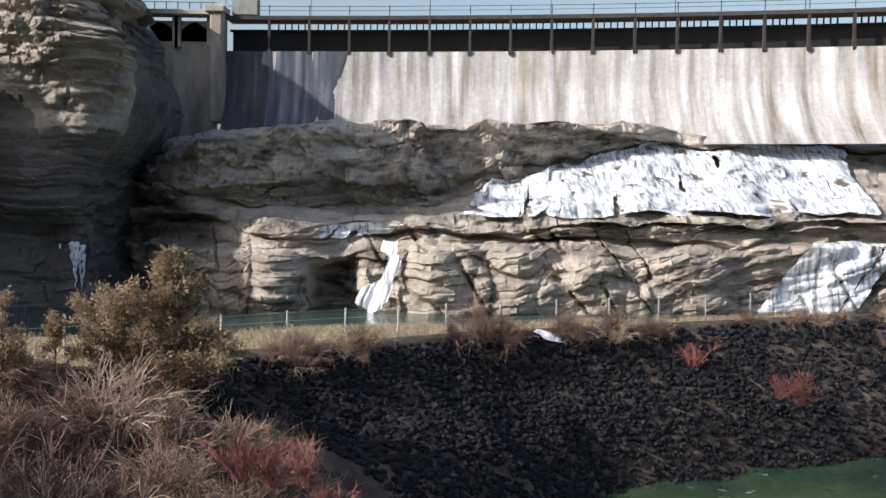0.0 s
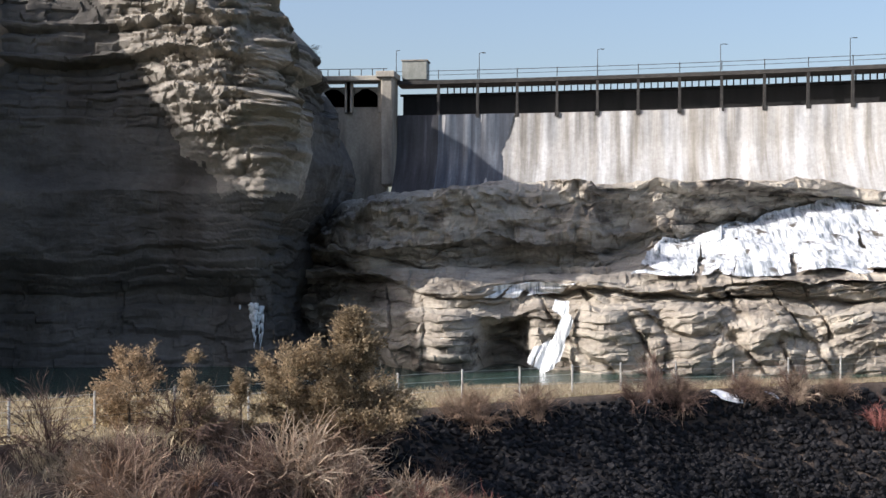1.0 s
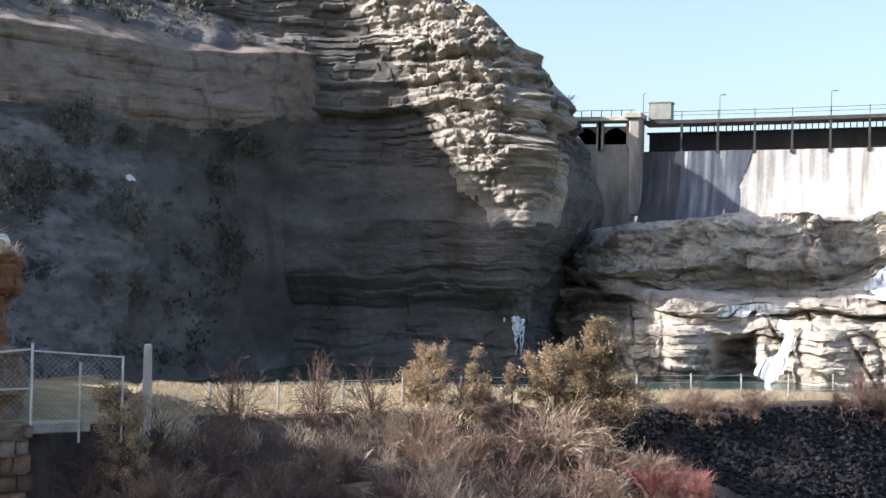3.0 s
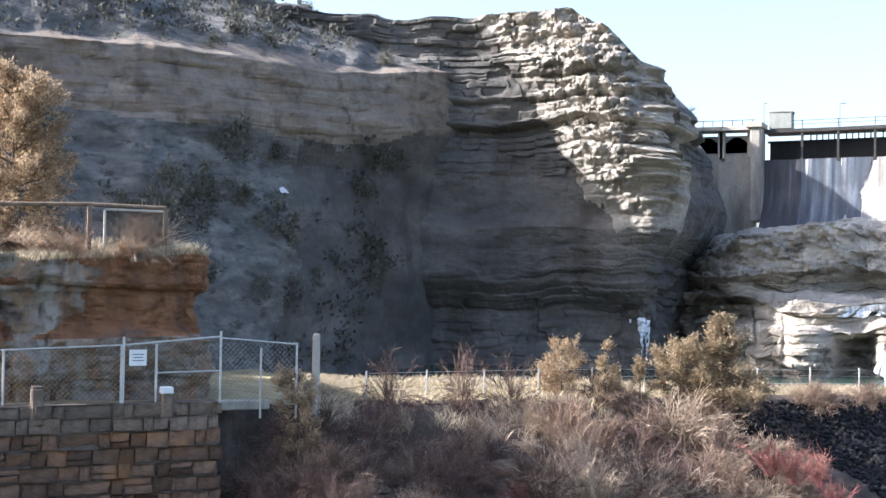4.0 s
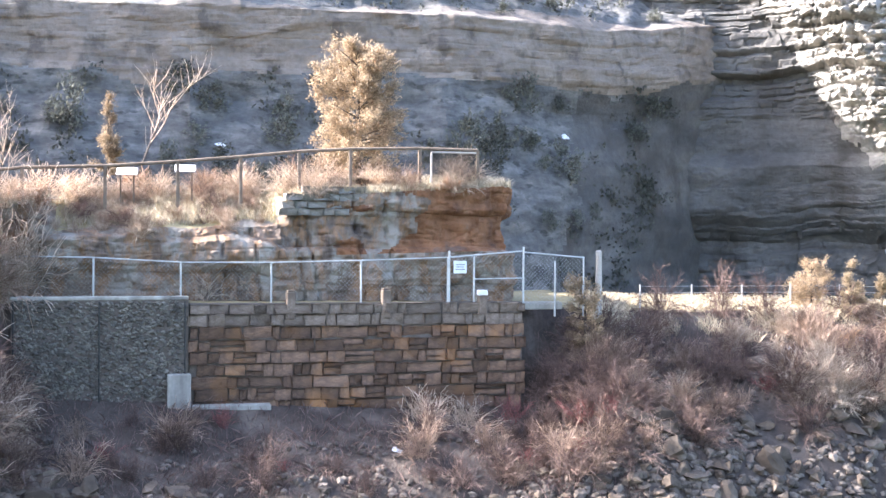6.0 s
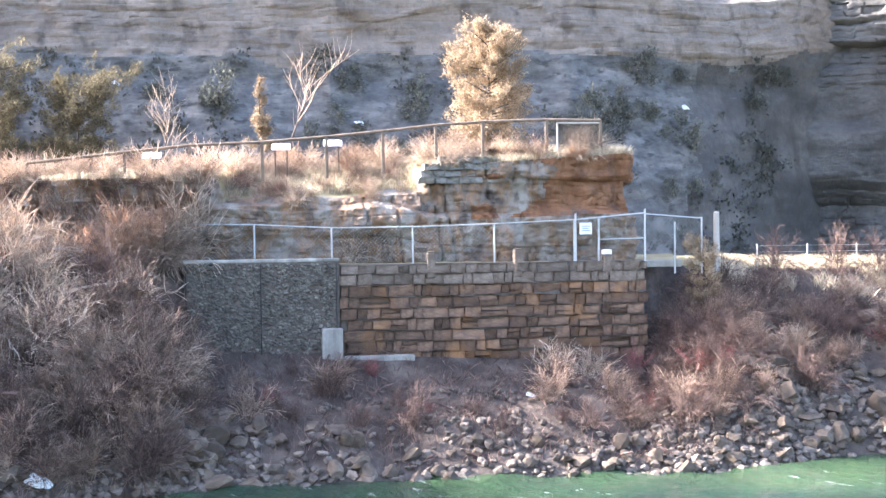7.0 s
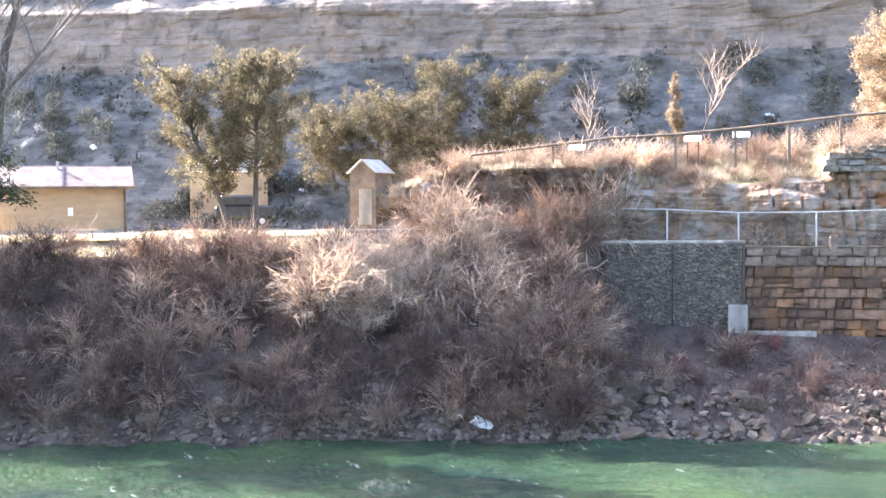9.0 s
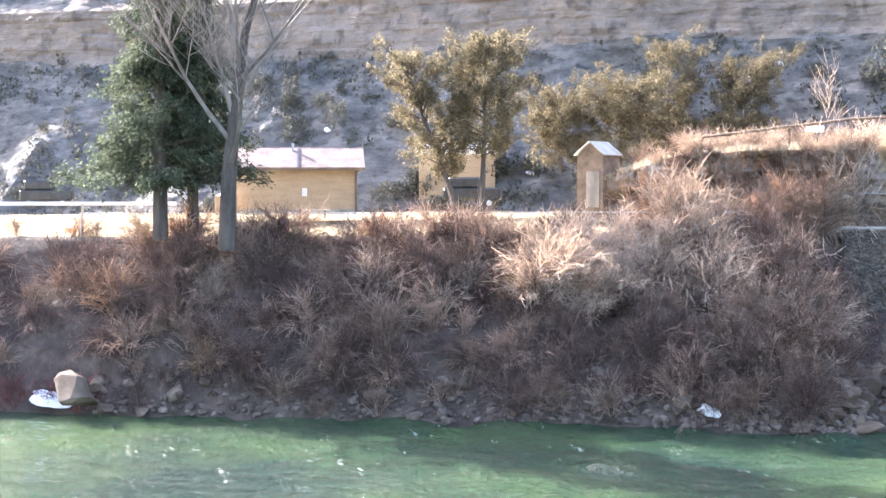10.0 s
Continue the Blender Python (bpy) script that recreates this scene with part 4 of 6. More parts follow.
def wall_bits():
    for s, h, m in ((11.8, 0.55, M_GREYBLOCK), (16.1, 0.62, M_GREYBLOCK), (20.6, 0.55, M_WHITE)):
        bm = bmesh.new()
        box(bm, (0.42, 0.4, h + 0.7), Matrix.Translation((0, 0, (h - 0.7) / 2)), 0.06)
        if m is not M_WHITE:
            box(bm, (0.34, 0.32, 0.08), Matrix.Translation((0, 0, h + 0.03)), 0.02)
        stub = part("stone_stub", bm, m if m is not M_WHITE else M_GREYBLOCK)
        stub.matrix_world = wall_pose(s, -0.15, WALL_TOP - 0.02)
        tagged(stub, "short stone stub post on the retaining wall", "post", "stubs on the wall")
        if m is M_WHITE:
            bm = bmesh.new()
            box(bm, (0.44, 0.42, 0.26), Matrix.Translation((0, 0, h - 0.1)), 0.04)
            part("cap", bm, M_WHITE, stub, "white painted cap")
    bm = bmesh.new()
    box(bm, (1.0, 0.7, 1.6), Matrix(), 0.04)
    block = part("concrete_block", bm, M_CONCRETE)
    block.matrix_world = wall_pose(6.95, 0.2, -7.35)
    tagged(block, "pale concrete block at the foot of the wall", "block")
    bm = bmesh.new()
    box(bm, (3.4, 0.8, 1.2), Matrix(), 0.05)
    foot = part("concrete_footing", bm, M_CONCRETE)
    foot.matrix_world = wall_pose(9.2, 0.15, -8.5)
    tagged(foot, "low concrete footing under the stone wall", "footing")
    bm = bmesh.new()
    box(bm, (1.9, 0.7, 0.35), Matrix(), 0.04)
    step = part("concrete_step", bm, M_CONCRETE)
    step.matrix_world = wall_pose(23.6, -0.7, -3.75)
    tagged(step, "pale concrete slab beside the end of the wall", "slab")
    bm = bmesh.new()
    box(bm, (7.4, 0.5, 0.16), Matrix(), 0.03)
    cap = part("coping", bm, M_CONCRETE, gabion)
    cap.matrix_parent_inverse = gabion.matrix_world.inverted()
    cap.matrix_basis = wall_pose(3.65, -0.2, -3.28)
    for s in (0.1, 3.6, 7.2):
        bm = bmesh.new()
        bar(bm, (0, 0, -2.6), (0, 0, 2.2), 0.035)
        p = part("wire_frame_post", bm, M_STEEL, gabion)
        p.matrix_parent_inverse = gabion.matrix_world.inverted()
        p.matrix_basis = wall_pose(s, 0.16, -5.6)


wall_bits()


def ico_template():
    bm = bmesh.new()
    bmesh.ops.create_icosphere(bm, subdivisions=1, radius=0.5)
    v = np.array([p.co[:] for p in bm.verts])
    f = np.array([[p.index for p in q.verts] for q in bm.faces])
    bm.free()
    return v, f


ICO_V, ICO_F = ico_template()


def rubble(name, places, sizes, material, label, category, seed, parent=None, squash=0.7):
    """Many small stones in one mesh."""
    r = np.random.default_rng(seed)
    n = len(places)
    base = ICO_V[None] * (1 + r.uniform(-0.28, 0.28, (n, len(ICO_V), 1)))
    base = base * (np.stack([r.uniform(0.75, 1.35, n), r.uniform(0.75, 1.2, n), r.uniform(0.5, 0.95, n)], -1) * sizes[:, None])[:, None]
    a, b = r.uniform(0, 2 * math.pi, n), r.uniform(-0.6, 0.6, n)
    ca, sa, cb, sb = np.cos(a)[:, None], np.sin(a)[:, None], np.cos(b)[:, None], np.sin(b)[:, None]
    x, y, z = base[..., 0], base[..., 1], base[..., 2]
    x, z = cb * x + sb * z, -sb * x + cb * z
    x, y = ca * x - sa * y, sa * x + ca * y
    verts = np.stack([x, y, z], -1) + places[:, None]
    faces = (ICO_F[None] + (np.arange(n) * len(ICO_V))[:, None, None]).reshape(-1, 3)
    ob = new(name, mesh_of(name, verts.reshape(-1, 3).tolist(), faces.tolist()))
    ob.data.materials.append(material)
    if parent:
        ob.parent = parent
        ob.matrix_parent_inverse = parent.matrix_world.inverted()
        return tagged(ob, label, kind="stuff")
    return tagged(ob, label, category, kind="stuff")


r_ = np.random.default_rng(3)
n = 2800
sg, zg = r_.uniform(0.1, 7.2, n), r_.uniform(-8.2, -3.4, n)
pl_ = np.array([on_wall(a, 0.02, b)[:] for a, b in zip(sg, zg)])
rubble("cobble", pl_, r_.uniform(0.1, 0.24, n), M_PEBBLE, "grey rounded cobbles packed in the wall face", "stone", 5, gabion)

# riprap on the bank below the ledges
n = 12500
t_, v_ = r_.uniform(8.35, 12, n), r_.uniform(0.0, 0.97, n)
keep_ = t_ > 8.5 + 0.5 * fbm(v_ * 3, 0 * v_, 0 * v_, 2, 5) + (0.75 - v_) * 0.5
t_, v_ = t_[keep_], v_[keep_]
x_, y_, z_ = bank(t_, v_)
rubble("riprap", np.stack([x_, y_, z_ + 0.05], -1), r_.uniform(0.16, 0.46, len(t_)), M_RIPRAP, "dark angular riprap stones covering the bank", "stones", 11)
# small stones near the water
n = 2600
t_ = r_.uniform(1.0, 7.6, n)
v_ = np.abs(r_.normal(0.0, 0.22, n)) * np.where(t_ < 3.3, 0.45, 1.0) + 0.04
x_, y_, z_ = bank(t_, v_)
rubble("shore_stones", np.stack([x_, y_, z_ + 0.04], -1), r_.uniform(0.12, 0.5, n) * (1.1 - v_), M_SMALLSTONE, "loose brown and grey stones along the shore", "stones", 13)


n = 3600
t_, v_ = r_.uniform(3.3, 7.4, n), r_.uniform(0.02, 0.8, n)
x_, y_, z_ = bank(t_, v_)
keep_ = fbm(x_ / 2.2, y_ / 2.2, z_ / 2, 3, 15) + 0.5 * np.exp(-((t_ - 3.75) / 0.25) ** 2) > -0.05
rubble("slope_rubble", np.stack([x_, y_, z_ + 0.05], -1)[keep_], r_.uniform(0.14, 0.62, int(keep_.sum())) * (1.15 - v_[keep_]), M_SMALLSTONE, "broken brown rubble lying on the slope under the walls", "stones", 17)


def boulders():
    shapes = [stone(k, f) for k, f in enumerate((0.7, 0.55, 0.8, 0.65, 0.5, 0.75, 0.6, 0.9))]
    for me in shapes:
        me.materials.append(M_BOULDER)
    r = random.Random(19)
    spots = [(r.uniform(3.4, 4.35), r.uniform(0.04, 0.38), r.uniform(0.7, 1.6)) for _ in range(70)]
    spots += [(r.uniform(4.2, 7.6), abs(r.gauss(0.02, 0.14)) + 0.05, r.uniform(0.5, 1.25)) for _ in range(120)]
    spots += [(r.uniform(5.6, 7.6), r.uniform(0.1, 0.75), r.uniform(0.7, 1.9)) for _ in range(60)]
    spots += [(r.uniform(0.8, 3.4), r.uniform(0.04, 0.16), r.uniform(0.4, 1.3)) for _ in range(54)]
    for t, v, size in spots:
        x, y, z = (float(c) for c in bank(t, v))
        ob = new("boulder", r.choice(shapes))
        ob.matrix_world = pose(x, y, max(z, -12.15) + 0.12 * size, r.uniform(-18, 18), r.uniform(-18, 18), r.uniform(0, 360)) @ Matrix.Diagonal((size * r.uniform(0.9, 1.5), size * r.uniform(0.8, 1.1), size, 1))
        tagged(ob, "angular tan boulder on the river bank", "boulder", "boulders on the bank")
    # two that stand out
    for at, size, turn, label in (((-24.0, 15.0, -9.35), (1.9, 1.5, 1.7), 40, "large pale boulder tipped on its edge"), ((-36.2, -23.2, -10.9), (3.6, 2.2, 2.6), 35, "big square sandstone block near the water")):
        ob = new("boulder", shapes[2])
        ob.matrix_world = pose(*at, 12, 20, turn) @ Matrix.Diagonal((*size, 1))
        tagged(ob, label, "boulder")


boulders()


# ---- fences ----
def post(parent, at, h, radius, material, name="post"):
    bm = bmesh.new()
    bar(bm, (0, 0, -0.4), (0, 0, h), radius, radius, 8)
    ob = part(name, bm, material, parent)
    ob.matrix_parent_inverse = parent.matrix_world.inverted()
    ob.matrix_basis = Matrix.Translation(at)
    return ob


def wire_mesh(name, a, b, h0, h1, step, radius, material, parent):
    """Crossed slanting wires between two posts."""
    a, b = Vector(a), Vector(b)
    run = (b - a).length
    verts, faces = [], []

    def wire(s0, z0, s1, z1):
        p, q = a.lerp(b, s0 / run) + Vector((0, 0, z0)), a.lerp(b, s1 / run) + Vector((0, 0, z1))
        d = (q - p).normalized()
        side = d.cross(Vector((b - a).normalized().cross(Vector((0, 0, 1))))).normalized() * radius
        deep = Vector((b - a).normalized().cross(Vector((0, 0, 1)))) * radius
        k = len(verts)
        verts.extend([p + side, p - side + deep, p - side - deep, q + side, q - side + deep, q - side - deep])
        faces.extend([(k, k + 1, k + 4, k + 3), (k + 1, k + 2, k + 5, k + 4), (k + 2, k, k + 3, k + 5)])

    h = h1 - h0
    s = -h
    while s < run:
        lo, hi = max(s, 0), min(s + h, run)
        if hi > lo:
            wire(lo, h0 + lo - s, hi, h0 + hi - s)
            wire(lo, h1 - (lo - s), hi, h1 - (hi - s))
        s += step
    ob = new(name, mesh_of(name, [v[:] for v in verts], faces))
    ob.data.materials.append(material)
    ob.parent = parent
    ob.matrix_parent_inverse = parent.matrix_world.inverted()
    return ob


def rail_between(parent, a, b, radius, material, name="rail"):
    bm = bmesh.new()
    bar(bm, a, b, radius, radius, 6)
    ob = part(name, bm, material, parent)
    ob.matrix_parent_inverse = parent.matrix_world.inverted()
    return ob


def chain_link():
    fence = empty("chain_link_fence", pose(-20, 24, -3.5), "galvanised chain-link fence above the retaining wall", "fence")
    pts = [(-29.2, 14.75), (-26.97, 17.1), (-24.4, 19.8), (-21.7, 22.7), (-18.9, 25.6), (-16.15, 28.5)]
    tops = [-1.5, -1.55, -1.75, -1.75, -1.65, -1.5]
    for k, (p, z) in enumerate(zip(pts, tops)):
        post(fence, (*p, -3.5), z + 3.5, 0.045, M_GALV)
        if k:
            q, zq = pts[k - 1], tops[k - 1]
            rail_between(fence, (*q, zq), (*p, z), 0.03, M_GALV, "top_rail")
            wire_mesh("wire_mesh", (*q, 0), (*p, 0), -3.45, (z + zq) / 2, 0.19, 0.0032, M_GALV, fence)
    gate = empty("chain_link_gate", pose(-14.9, 29.8, -3.5), "closed chain-link gate with a white notice", "gate")
    a, b = (-16.1, 28.55), (-13.69, 31.1)
    for p, h in ((a, 2.35), ((-15.3, 29.4), 2.1), (b, 2.55)):
        post(gate, (*p, -3.55), h, 0.05, M_GALV, "gate_post")
    rail_between(gate, (*a, -1.5), (*b, -1.2), 0.035, M_GALV)
    rail_between(gate, (-15.3, 29.4, -2.5), (*b, -2.45), 0.03, M_GALV)
    wire_mesh("wire_mesh", (*a, 0), (*b, 0), -3.45, -1.4, 0.19, 0.0032, M_GALV, gate)
    bm = bmesh.new()
    box(bm, (0.62, 0.03, 0.58), Matrix(), 0.008)
    sign = part("notice", bm, M_WHITE)
    sign.matrix_world = pose(-15.72, 28.88, -1.95, 0, 0, W_YAW)
    tagged(sign, "white square notice wired to the gate", "sign")
    for k, w in enumerate((0.4, 0.34, 0.42)):
        bm = bmesh.new()
        box(bm, (w, 0.006, 0.03), Matrix.Translation((0, -0.02, 0.12 - 0.11 * k)))
        part("text_bar", bm, M_INK, sign)
    end = empty("fence_return", pose(-12.3, 33, -3.8), "short run of chain-link fence beside the gate", "fence")
    for p, h in (((-11.75, 33.3), 2.4), ((-12.7, 32.3), 2.2)):
        post(end, (*p, -3.85), h, 0.045, M_GALV)
    rail_between(end, (*b, -1.25), (-11.75, 33.3, -1.5), 0.03, M_GALV)
    wire_mesh("wire_mesh", (*b, 0), (-11.75, 33.3, 0), -3.7, -1.4, 0.19, 0.0032, M_GALV, end)
    bm = bmesh.new()
    bar(bm, (0, 0, -0.5), (0, 0, 2.75), 0.17, 0.15, 10)
    bar(bm, (0, 0, 2.75), (0, 0, 2.82), 0.15, 0.09, 10)
    big = part("wooden_post", bm, M_POST)
    big.location = (-12.2, 35.6, -4.0)
    tagged(big, "thick pale weathered wooden post", "post")


chain_link()


def wire_fence():
    fence = empty("wire_fence", pose(0, 58, -4.6), "low wire fence on thin pale steel posts along the bank", "fence")
    line = [(-13.3, 41.6, -4.5), (-7.1, 50.4, -4.55), (3, 62.5, -4.8), (10.5, 72, -5.15), (25, 81.8, -5.3), (50, 98.5, -5.35)]
    run = length(line)
    s, last = 0.3, None
    while s < run:
        x, y, z = (float(c) for c in along(line, s))
        post(fence, (x, y, z), 1.45, 0.045, M_GALV)
        if last:
            for h in (0.6, 1.0, 1.35):
                rail_between(fence, (*last[:2], last[2] + h), (x, y, z + h), 0.008, M_GALV, "wire")
        last = (x, y, z)
        s += 3.1 if s < 14 else 3.6
    return fence


wire_fence()


def overlook_rail():
    rail = empty("overlook_railing", pose(-25, 22, 1.5), "brown railing round the overlook on the outcrop", "railing")
    pts = [(-35.2, 9.9, 0.75, 1.55), (-32.2, 13.4, 1.0, 2.05), (-30.2, 15.8, 1.1, 2.38), (-27.9, 18.5, 1.2, 2.52), (-25.85, 20.95, 1.3, 2.78), (-24.0, 23.1, 1.5, 3.05), (-22.3, 25.2, 1.65, 3.35), (-20.75, 27.05, 1.8, 3.52), (-18.6, 29.6, 1.9, 3.62), (-16.7, 31.7, 1.9, 3.58)]
    for k, (x, y, z0, z1) in enumerate(pts):
        bm = bmesh.new()
        box(bm, (0.14, 0.14, z1 - z0 + 0.6), Matrix.Translation((x, y, (z0 + z1) / 2 - 0.3)) @ pose(0, 0, 0, 0, 0, 50))
        p = part("post", bm, M_RAIL, rail)
        p.matrix_parent_inverse = rail.matrix_world.inverted()
        if k:
            q = pts[k - 1]
            rail_between(rail, (q[0], q[1], q[3]), (x, y, z1), 0.075, M_RAIL, "top_rail")
            wire_mesh("wire_mesh", (q[0], q[1], 0), (x, y, 0), min(q[2], z0) + 0.15, min(q[3], z1) - 0.1, 0.24, 0.003, M_STEEL, rail)
    # framed corner panel
    a, b = Vector((-18.2, 30.0, 0)), Vector((-16.7, 31.7, 0))
    for z in (3.45, 1.95):
        rail_between(rail, (a.x, a.y, z), (b.x, b.y, z), 0.05, M_POST, "panel_rail")
    rail_between(rail, (a.x, a.y, 1.95), (a.x, a.y, 3.45), 0.05, M_POST, "panel_stile")
    rail_between(rail, (b.x, b.y, 3.5), (-19.6, 34.2, 3.45), 0.06, M_RAIL, "side_rail")
    wire_mesh("panel_mesh", a, b, 1.95, 3.45, 0.1, 0.008, M_STEEL, rail)
    # information boards
    for x, y, z in ((-28.4, 20.2, 2.3), (-26.9, 22.4, 2.5), (-33.5, 16, 1.95)):
        stand = empty("information_board", pose(x, y, z - 1.0, 0, 0, 45), "low slanted white information board at the overlook", "sign", "information boards")
        bm = bmesh.new()
        box(bm, (0.95, 0.6, 0.05), pose(0, 0, 1.05, 32, 0, 0), 0.01)
        part("panel", bm, M_WHITE, stand)
        for dx in (-0.3, 0.3):
            bm = bmesh.new()
            box(bm, (0.07, 0.07, 1.5), Matrix.Translation((dx, 0.05, 0.3)))
            part("leg", bm, M_RAIL, stand)


overlook_rail()
# ---- vegetation meshes ----
def tubes(paths, sides=3):
    """Thin tapering tubes along paths of (points, radii), joined."""
    verts, faces = [], []
    for pts, radii in paths:
        k0 = len(verts)
        for i, (p, r) in enumerate(zip(pts, radii)):
            d = (pts[min(i + 1, len(pts) - 1)] - pts[max(i - 1, 0)]).normalized()
            a = d.orthogonal().normalized()
            b = d.cross(a)
            for k in range(sides):
                w = 2 * math.pi * k / sides
                verts.append((p + (a * math.cos(w) + b * math.sin(w)) * r)[:])
        for i in range(len(pts) - 1):
            for k in range(sides):
                q, n_ = k0 + i * sides, (k + 1) % sides
                faces.append((q + k, q + n_, q + sides + n_, q + sides + k))
    return verts, faces


def twig_paths(r, stems, height, spread, forks, thick, droop=0.2):
    paths = []
    for _ in range(stems):
        a = r.uniform(0, 2 * math.pi)
        lean = abs(r.gauss(0, 0.5)) * spread
        p = Vector((math.cos(a), math.sin(a), 0)) * r.uniform(0, 0.25) * spread
        d = Vector((math.cos(a) * lean, math.sin(a) * lean, 1)).normalized()
        h = height * r.uniform(0.55, 1.1)
        pts, radii = [p.copy()], [thick]
        for k in range(4):
            d = (d + Vector((r.gauss(0, 0.16), r.gauss(0, 0.16), -droop * 0.3 * k * lean))).normalized()
            p = p + d * h / 4
            pts.append(p.copy())
            radii.append(thick * (1 - 0.2 * (k + 1)))
        paths.append((pts, radii))
        for _ in range(forks):
            i = r.randint(1, 3)
            q = pts[i].lerp(pts[i + 1], r.random())
            e = (d + Vector((r.gauss(0, 0.65), r.gauss(0, 0.65), r.gauss(0.1, 0.4)))).normalized()
            m = q + e * h * r.uniform(0.12, 0.28)
            tip = m + (e + Vector((r.gauss(0, 0.3), r.gauss(0, 0.3), r.gauss(-0.1, 0.3)))).normalized() * h * r.uniform(0.1, 0.25)
            paths.append(([q, m, tip], [thick * 0.6, thick * 0.5, thick * 0.3]))
    return paths


def bush_mesh(seed, stems, height, spread, forks, thick, material, droop=0.2):
    v, f = tubes(twig_paths(random.Random(seed), stems, height, spread, forks, thick, droop))
    me = mesh_of("bush", v, f)
    me.materials.append(material)
    return me


def sprays(centres, outward, per, size, seed, droop=0.0, narrow=0.35):
    """Small leaf sprays round the centres: slim diamonds turned every way, mostly outward."""
    r = np.random.default_rng(seed)
    n = len(centres)
    c = np.repeat(centres, per, 0) + r.normal(0, 1.0, (n * per, 3)) * np.repeat(size, per)[:, None]
    d = np.repeat(outward, per, 0) + r.normal(0, 0.6, (n * per, 3)) + np.array([0, 0, -droop])
    d /= np.linalg.norm(d, axis=1, keepdims=True) + 1e-9
    w = np.cross(d, r.normal(0, 1, d.shape))
    w /= np.linalg.norm(w, axis=1, keepdims=True) + 1e-9
    ln = np.repeat(size, per)[:, None] * r.uniform(0.7, 1.4, (n * per, 1))
    v = np.stack([c, c + d * ln * 0.5 + w * ln * narrow, c + d * ln, c + d * ln * 0.5 - w * ln * narrow], 1)
    return v.reshape(-1, 3), np.arange(n * per * 4).reshape(-1, 4)


def bough_points(r, n, shape, height, width, base, lift):
    """Sprays strung along boughs that leave the stem: places and the way they point."""
    nb = max(16, n // 8)
    h = r.uniform(0, 1, nb * 3)
    h = h[r.uniform(0, 1, nb * 3) < shape(h) + 0.2][:nb]
    nb = len(h)
    a = r.uniform(0, 2 * math.pi, nb)
    reach = np.maximum(shape(h), 0.12) * width * r.uniform(0.62, 1.18, nb) * (1 + 0.25 * vnoise(a * 1.2, h * 4, 0 * a, 7))
    up = lift * (0.5 + 1.2 * h) * reach
    per = max(4, n // nb)
    f = r.uniform(0.25, 1.0, (nb, per)) ** 0.8
    x = np.cos(a)[:, None] * reach[:, None] * f
    y = np.sin(a)[:, None] * reach[:, None] * f
    z = base + (h * height)[:, None] + up[:, None] * f**1.4
    p = np.stack([x, y, z], -1) + r.normal(0, 1, (nb, per, 3)) * 0.05 * width * (1.2 - 0.7 * f)[..., None]
    o = np.stack([np.cos(a)[:, None] + 0 * f, np.sin(a)[:, None] + 0 * f, (lift * 1.4 * (0.5 + 1.2 * h))[:, None] + 0 * f], -1)
    o /= np.linalg.norm(o, axis=-1, keepdims=True)
    return p.reshape(-1, 3), o.reshape(-1, 3)


def conifer(name, at, height, width, base, shape, material, label, category, seed, clumps=420, per=12, leaf=0.3, trunk=0.12, lean=(0, 0), droop=0.0, group="", lift=0.5):
    r = np.random.default_rng(seed)
    tree = empty(name, pose(*at, 0, 0, (seed * 67) % 360), label, category, group)
    p, o = bough_points(r, clumps, shape, (height - base) * 0.93, width, base, lift)
    p[:, 0] += lean[0] * p[:, 2] / height
    p[:, 1] += lean[1] * p[:, 2] / height
    v, f = sprays(p, o, int(per * 2.8), np.full(len(p), leaf * 0.42) * r.uniform(0.7, 1.3, len(p)), seed + 1, droop, 0.2)
    crown = new("crown", mesh_of("crown", v.tolist(), f.tolist()))
    crown.data.materials.append(material)
    crown.parent = tree
    rr = random.Random(seed)
    paths = [([Vector((lean[0] * k / 6, lean[1] * k / 6, height * 0.95 * k / 6 - (0.5 if k == 0 else 0))) for k in range(7)], [trunk * (1 - 0.14 * k) for k in range(7)])]
    for i in range(0, len(p), max(1, len(p) // 46)):
        z = p[i, 2] * 0.88
        a = Vector((lean[0] * z / height, lean[1] * z / height, z))
        e = Vector(p[i])
        paths.append(([a, a.lerp(e, 0.5) + Vector((0, 0, rr.uniform(-0.1, 0.15))), e], [trunk * 0.3, trunk * 0.2, trunk * 0.08]))
    tv, tf = tubes(paths, 6)
    stem = new("trunk", mesh_of("trunk", tv, tf))
    stem.data.materials.append(M_BARK)
    stem.parent = tree
    return tree


def egg(h):
    return np.clip(np.interp(h, [0, 0.12, 0.35, 0.6, 0.85, 1], [0.6, 0.9, 1.0, 0.9, 0.66, 0.2]), 0, 1)


def cone(h):
    return np.interp(h, [0, 0.08, 1], [0.7, 1.0, 0.04])


def tiers(h):
    return np.interp(h, [0, 0.05, 1], [0.6, 1.0, 0.05]) * (0.62 + 0.38 * np.abs(np.sin(h * 22)))


def clouds(h):
    return np.clip(np.interp(h, [0, 0.2, 0.4, 0.7, 1], [0.35, 0.9, 0.75, 1.0, 0.4]) * (0.7 + 0.3 * np.sin(h * 17)), 0, 1)


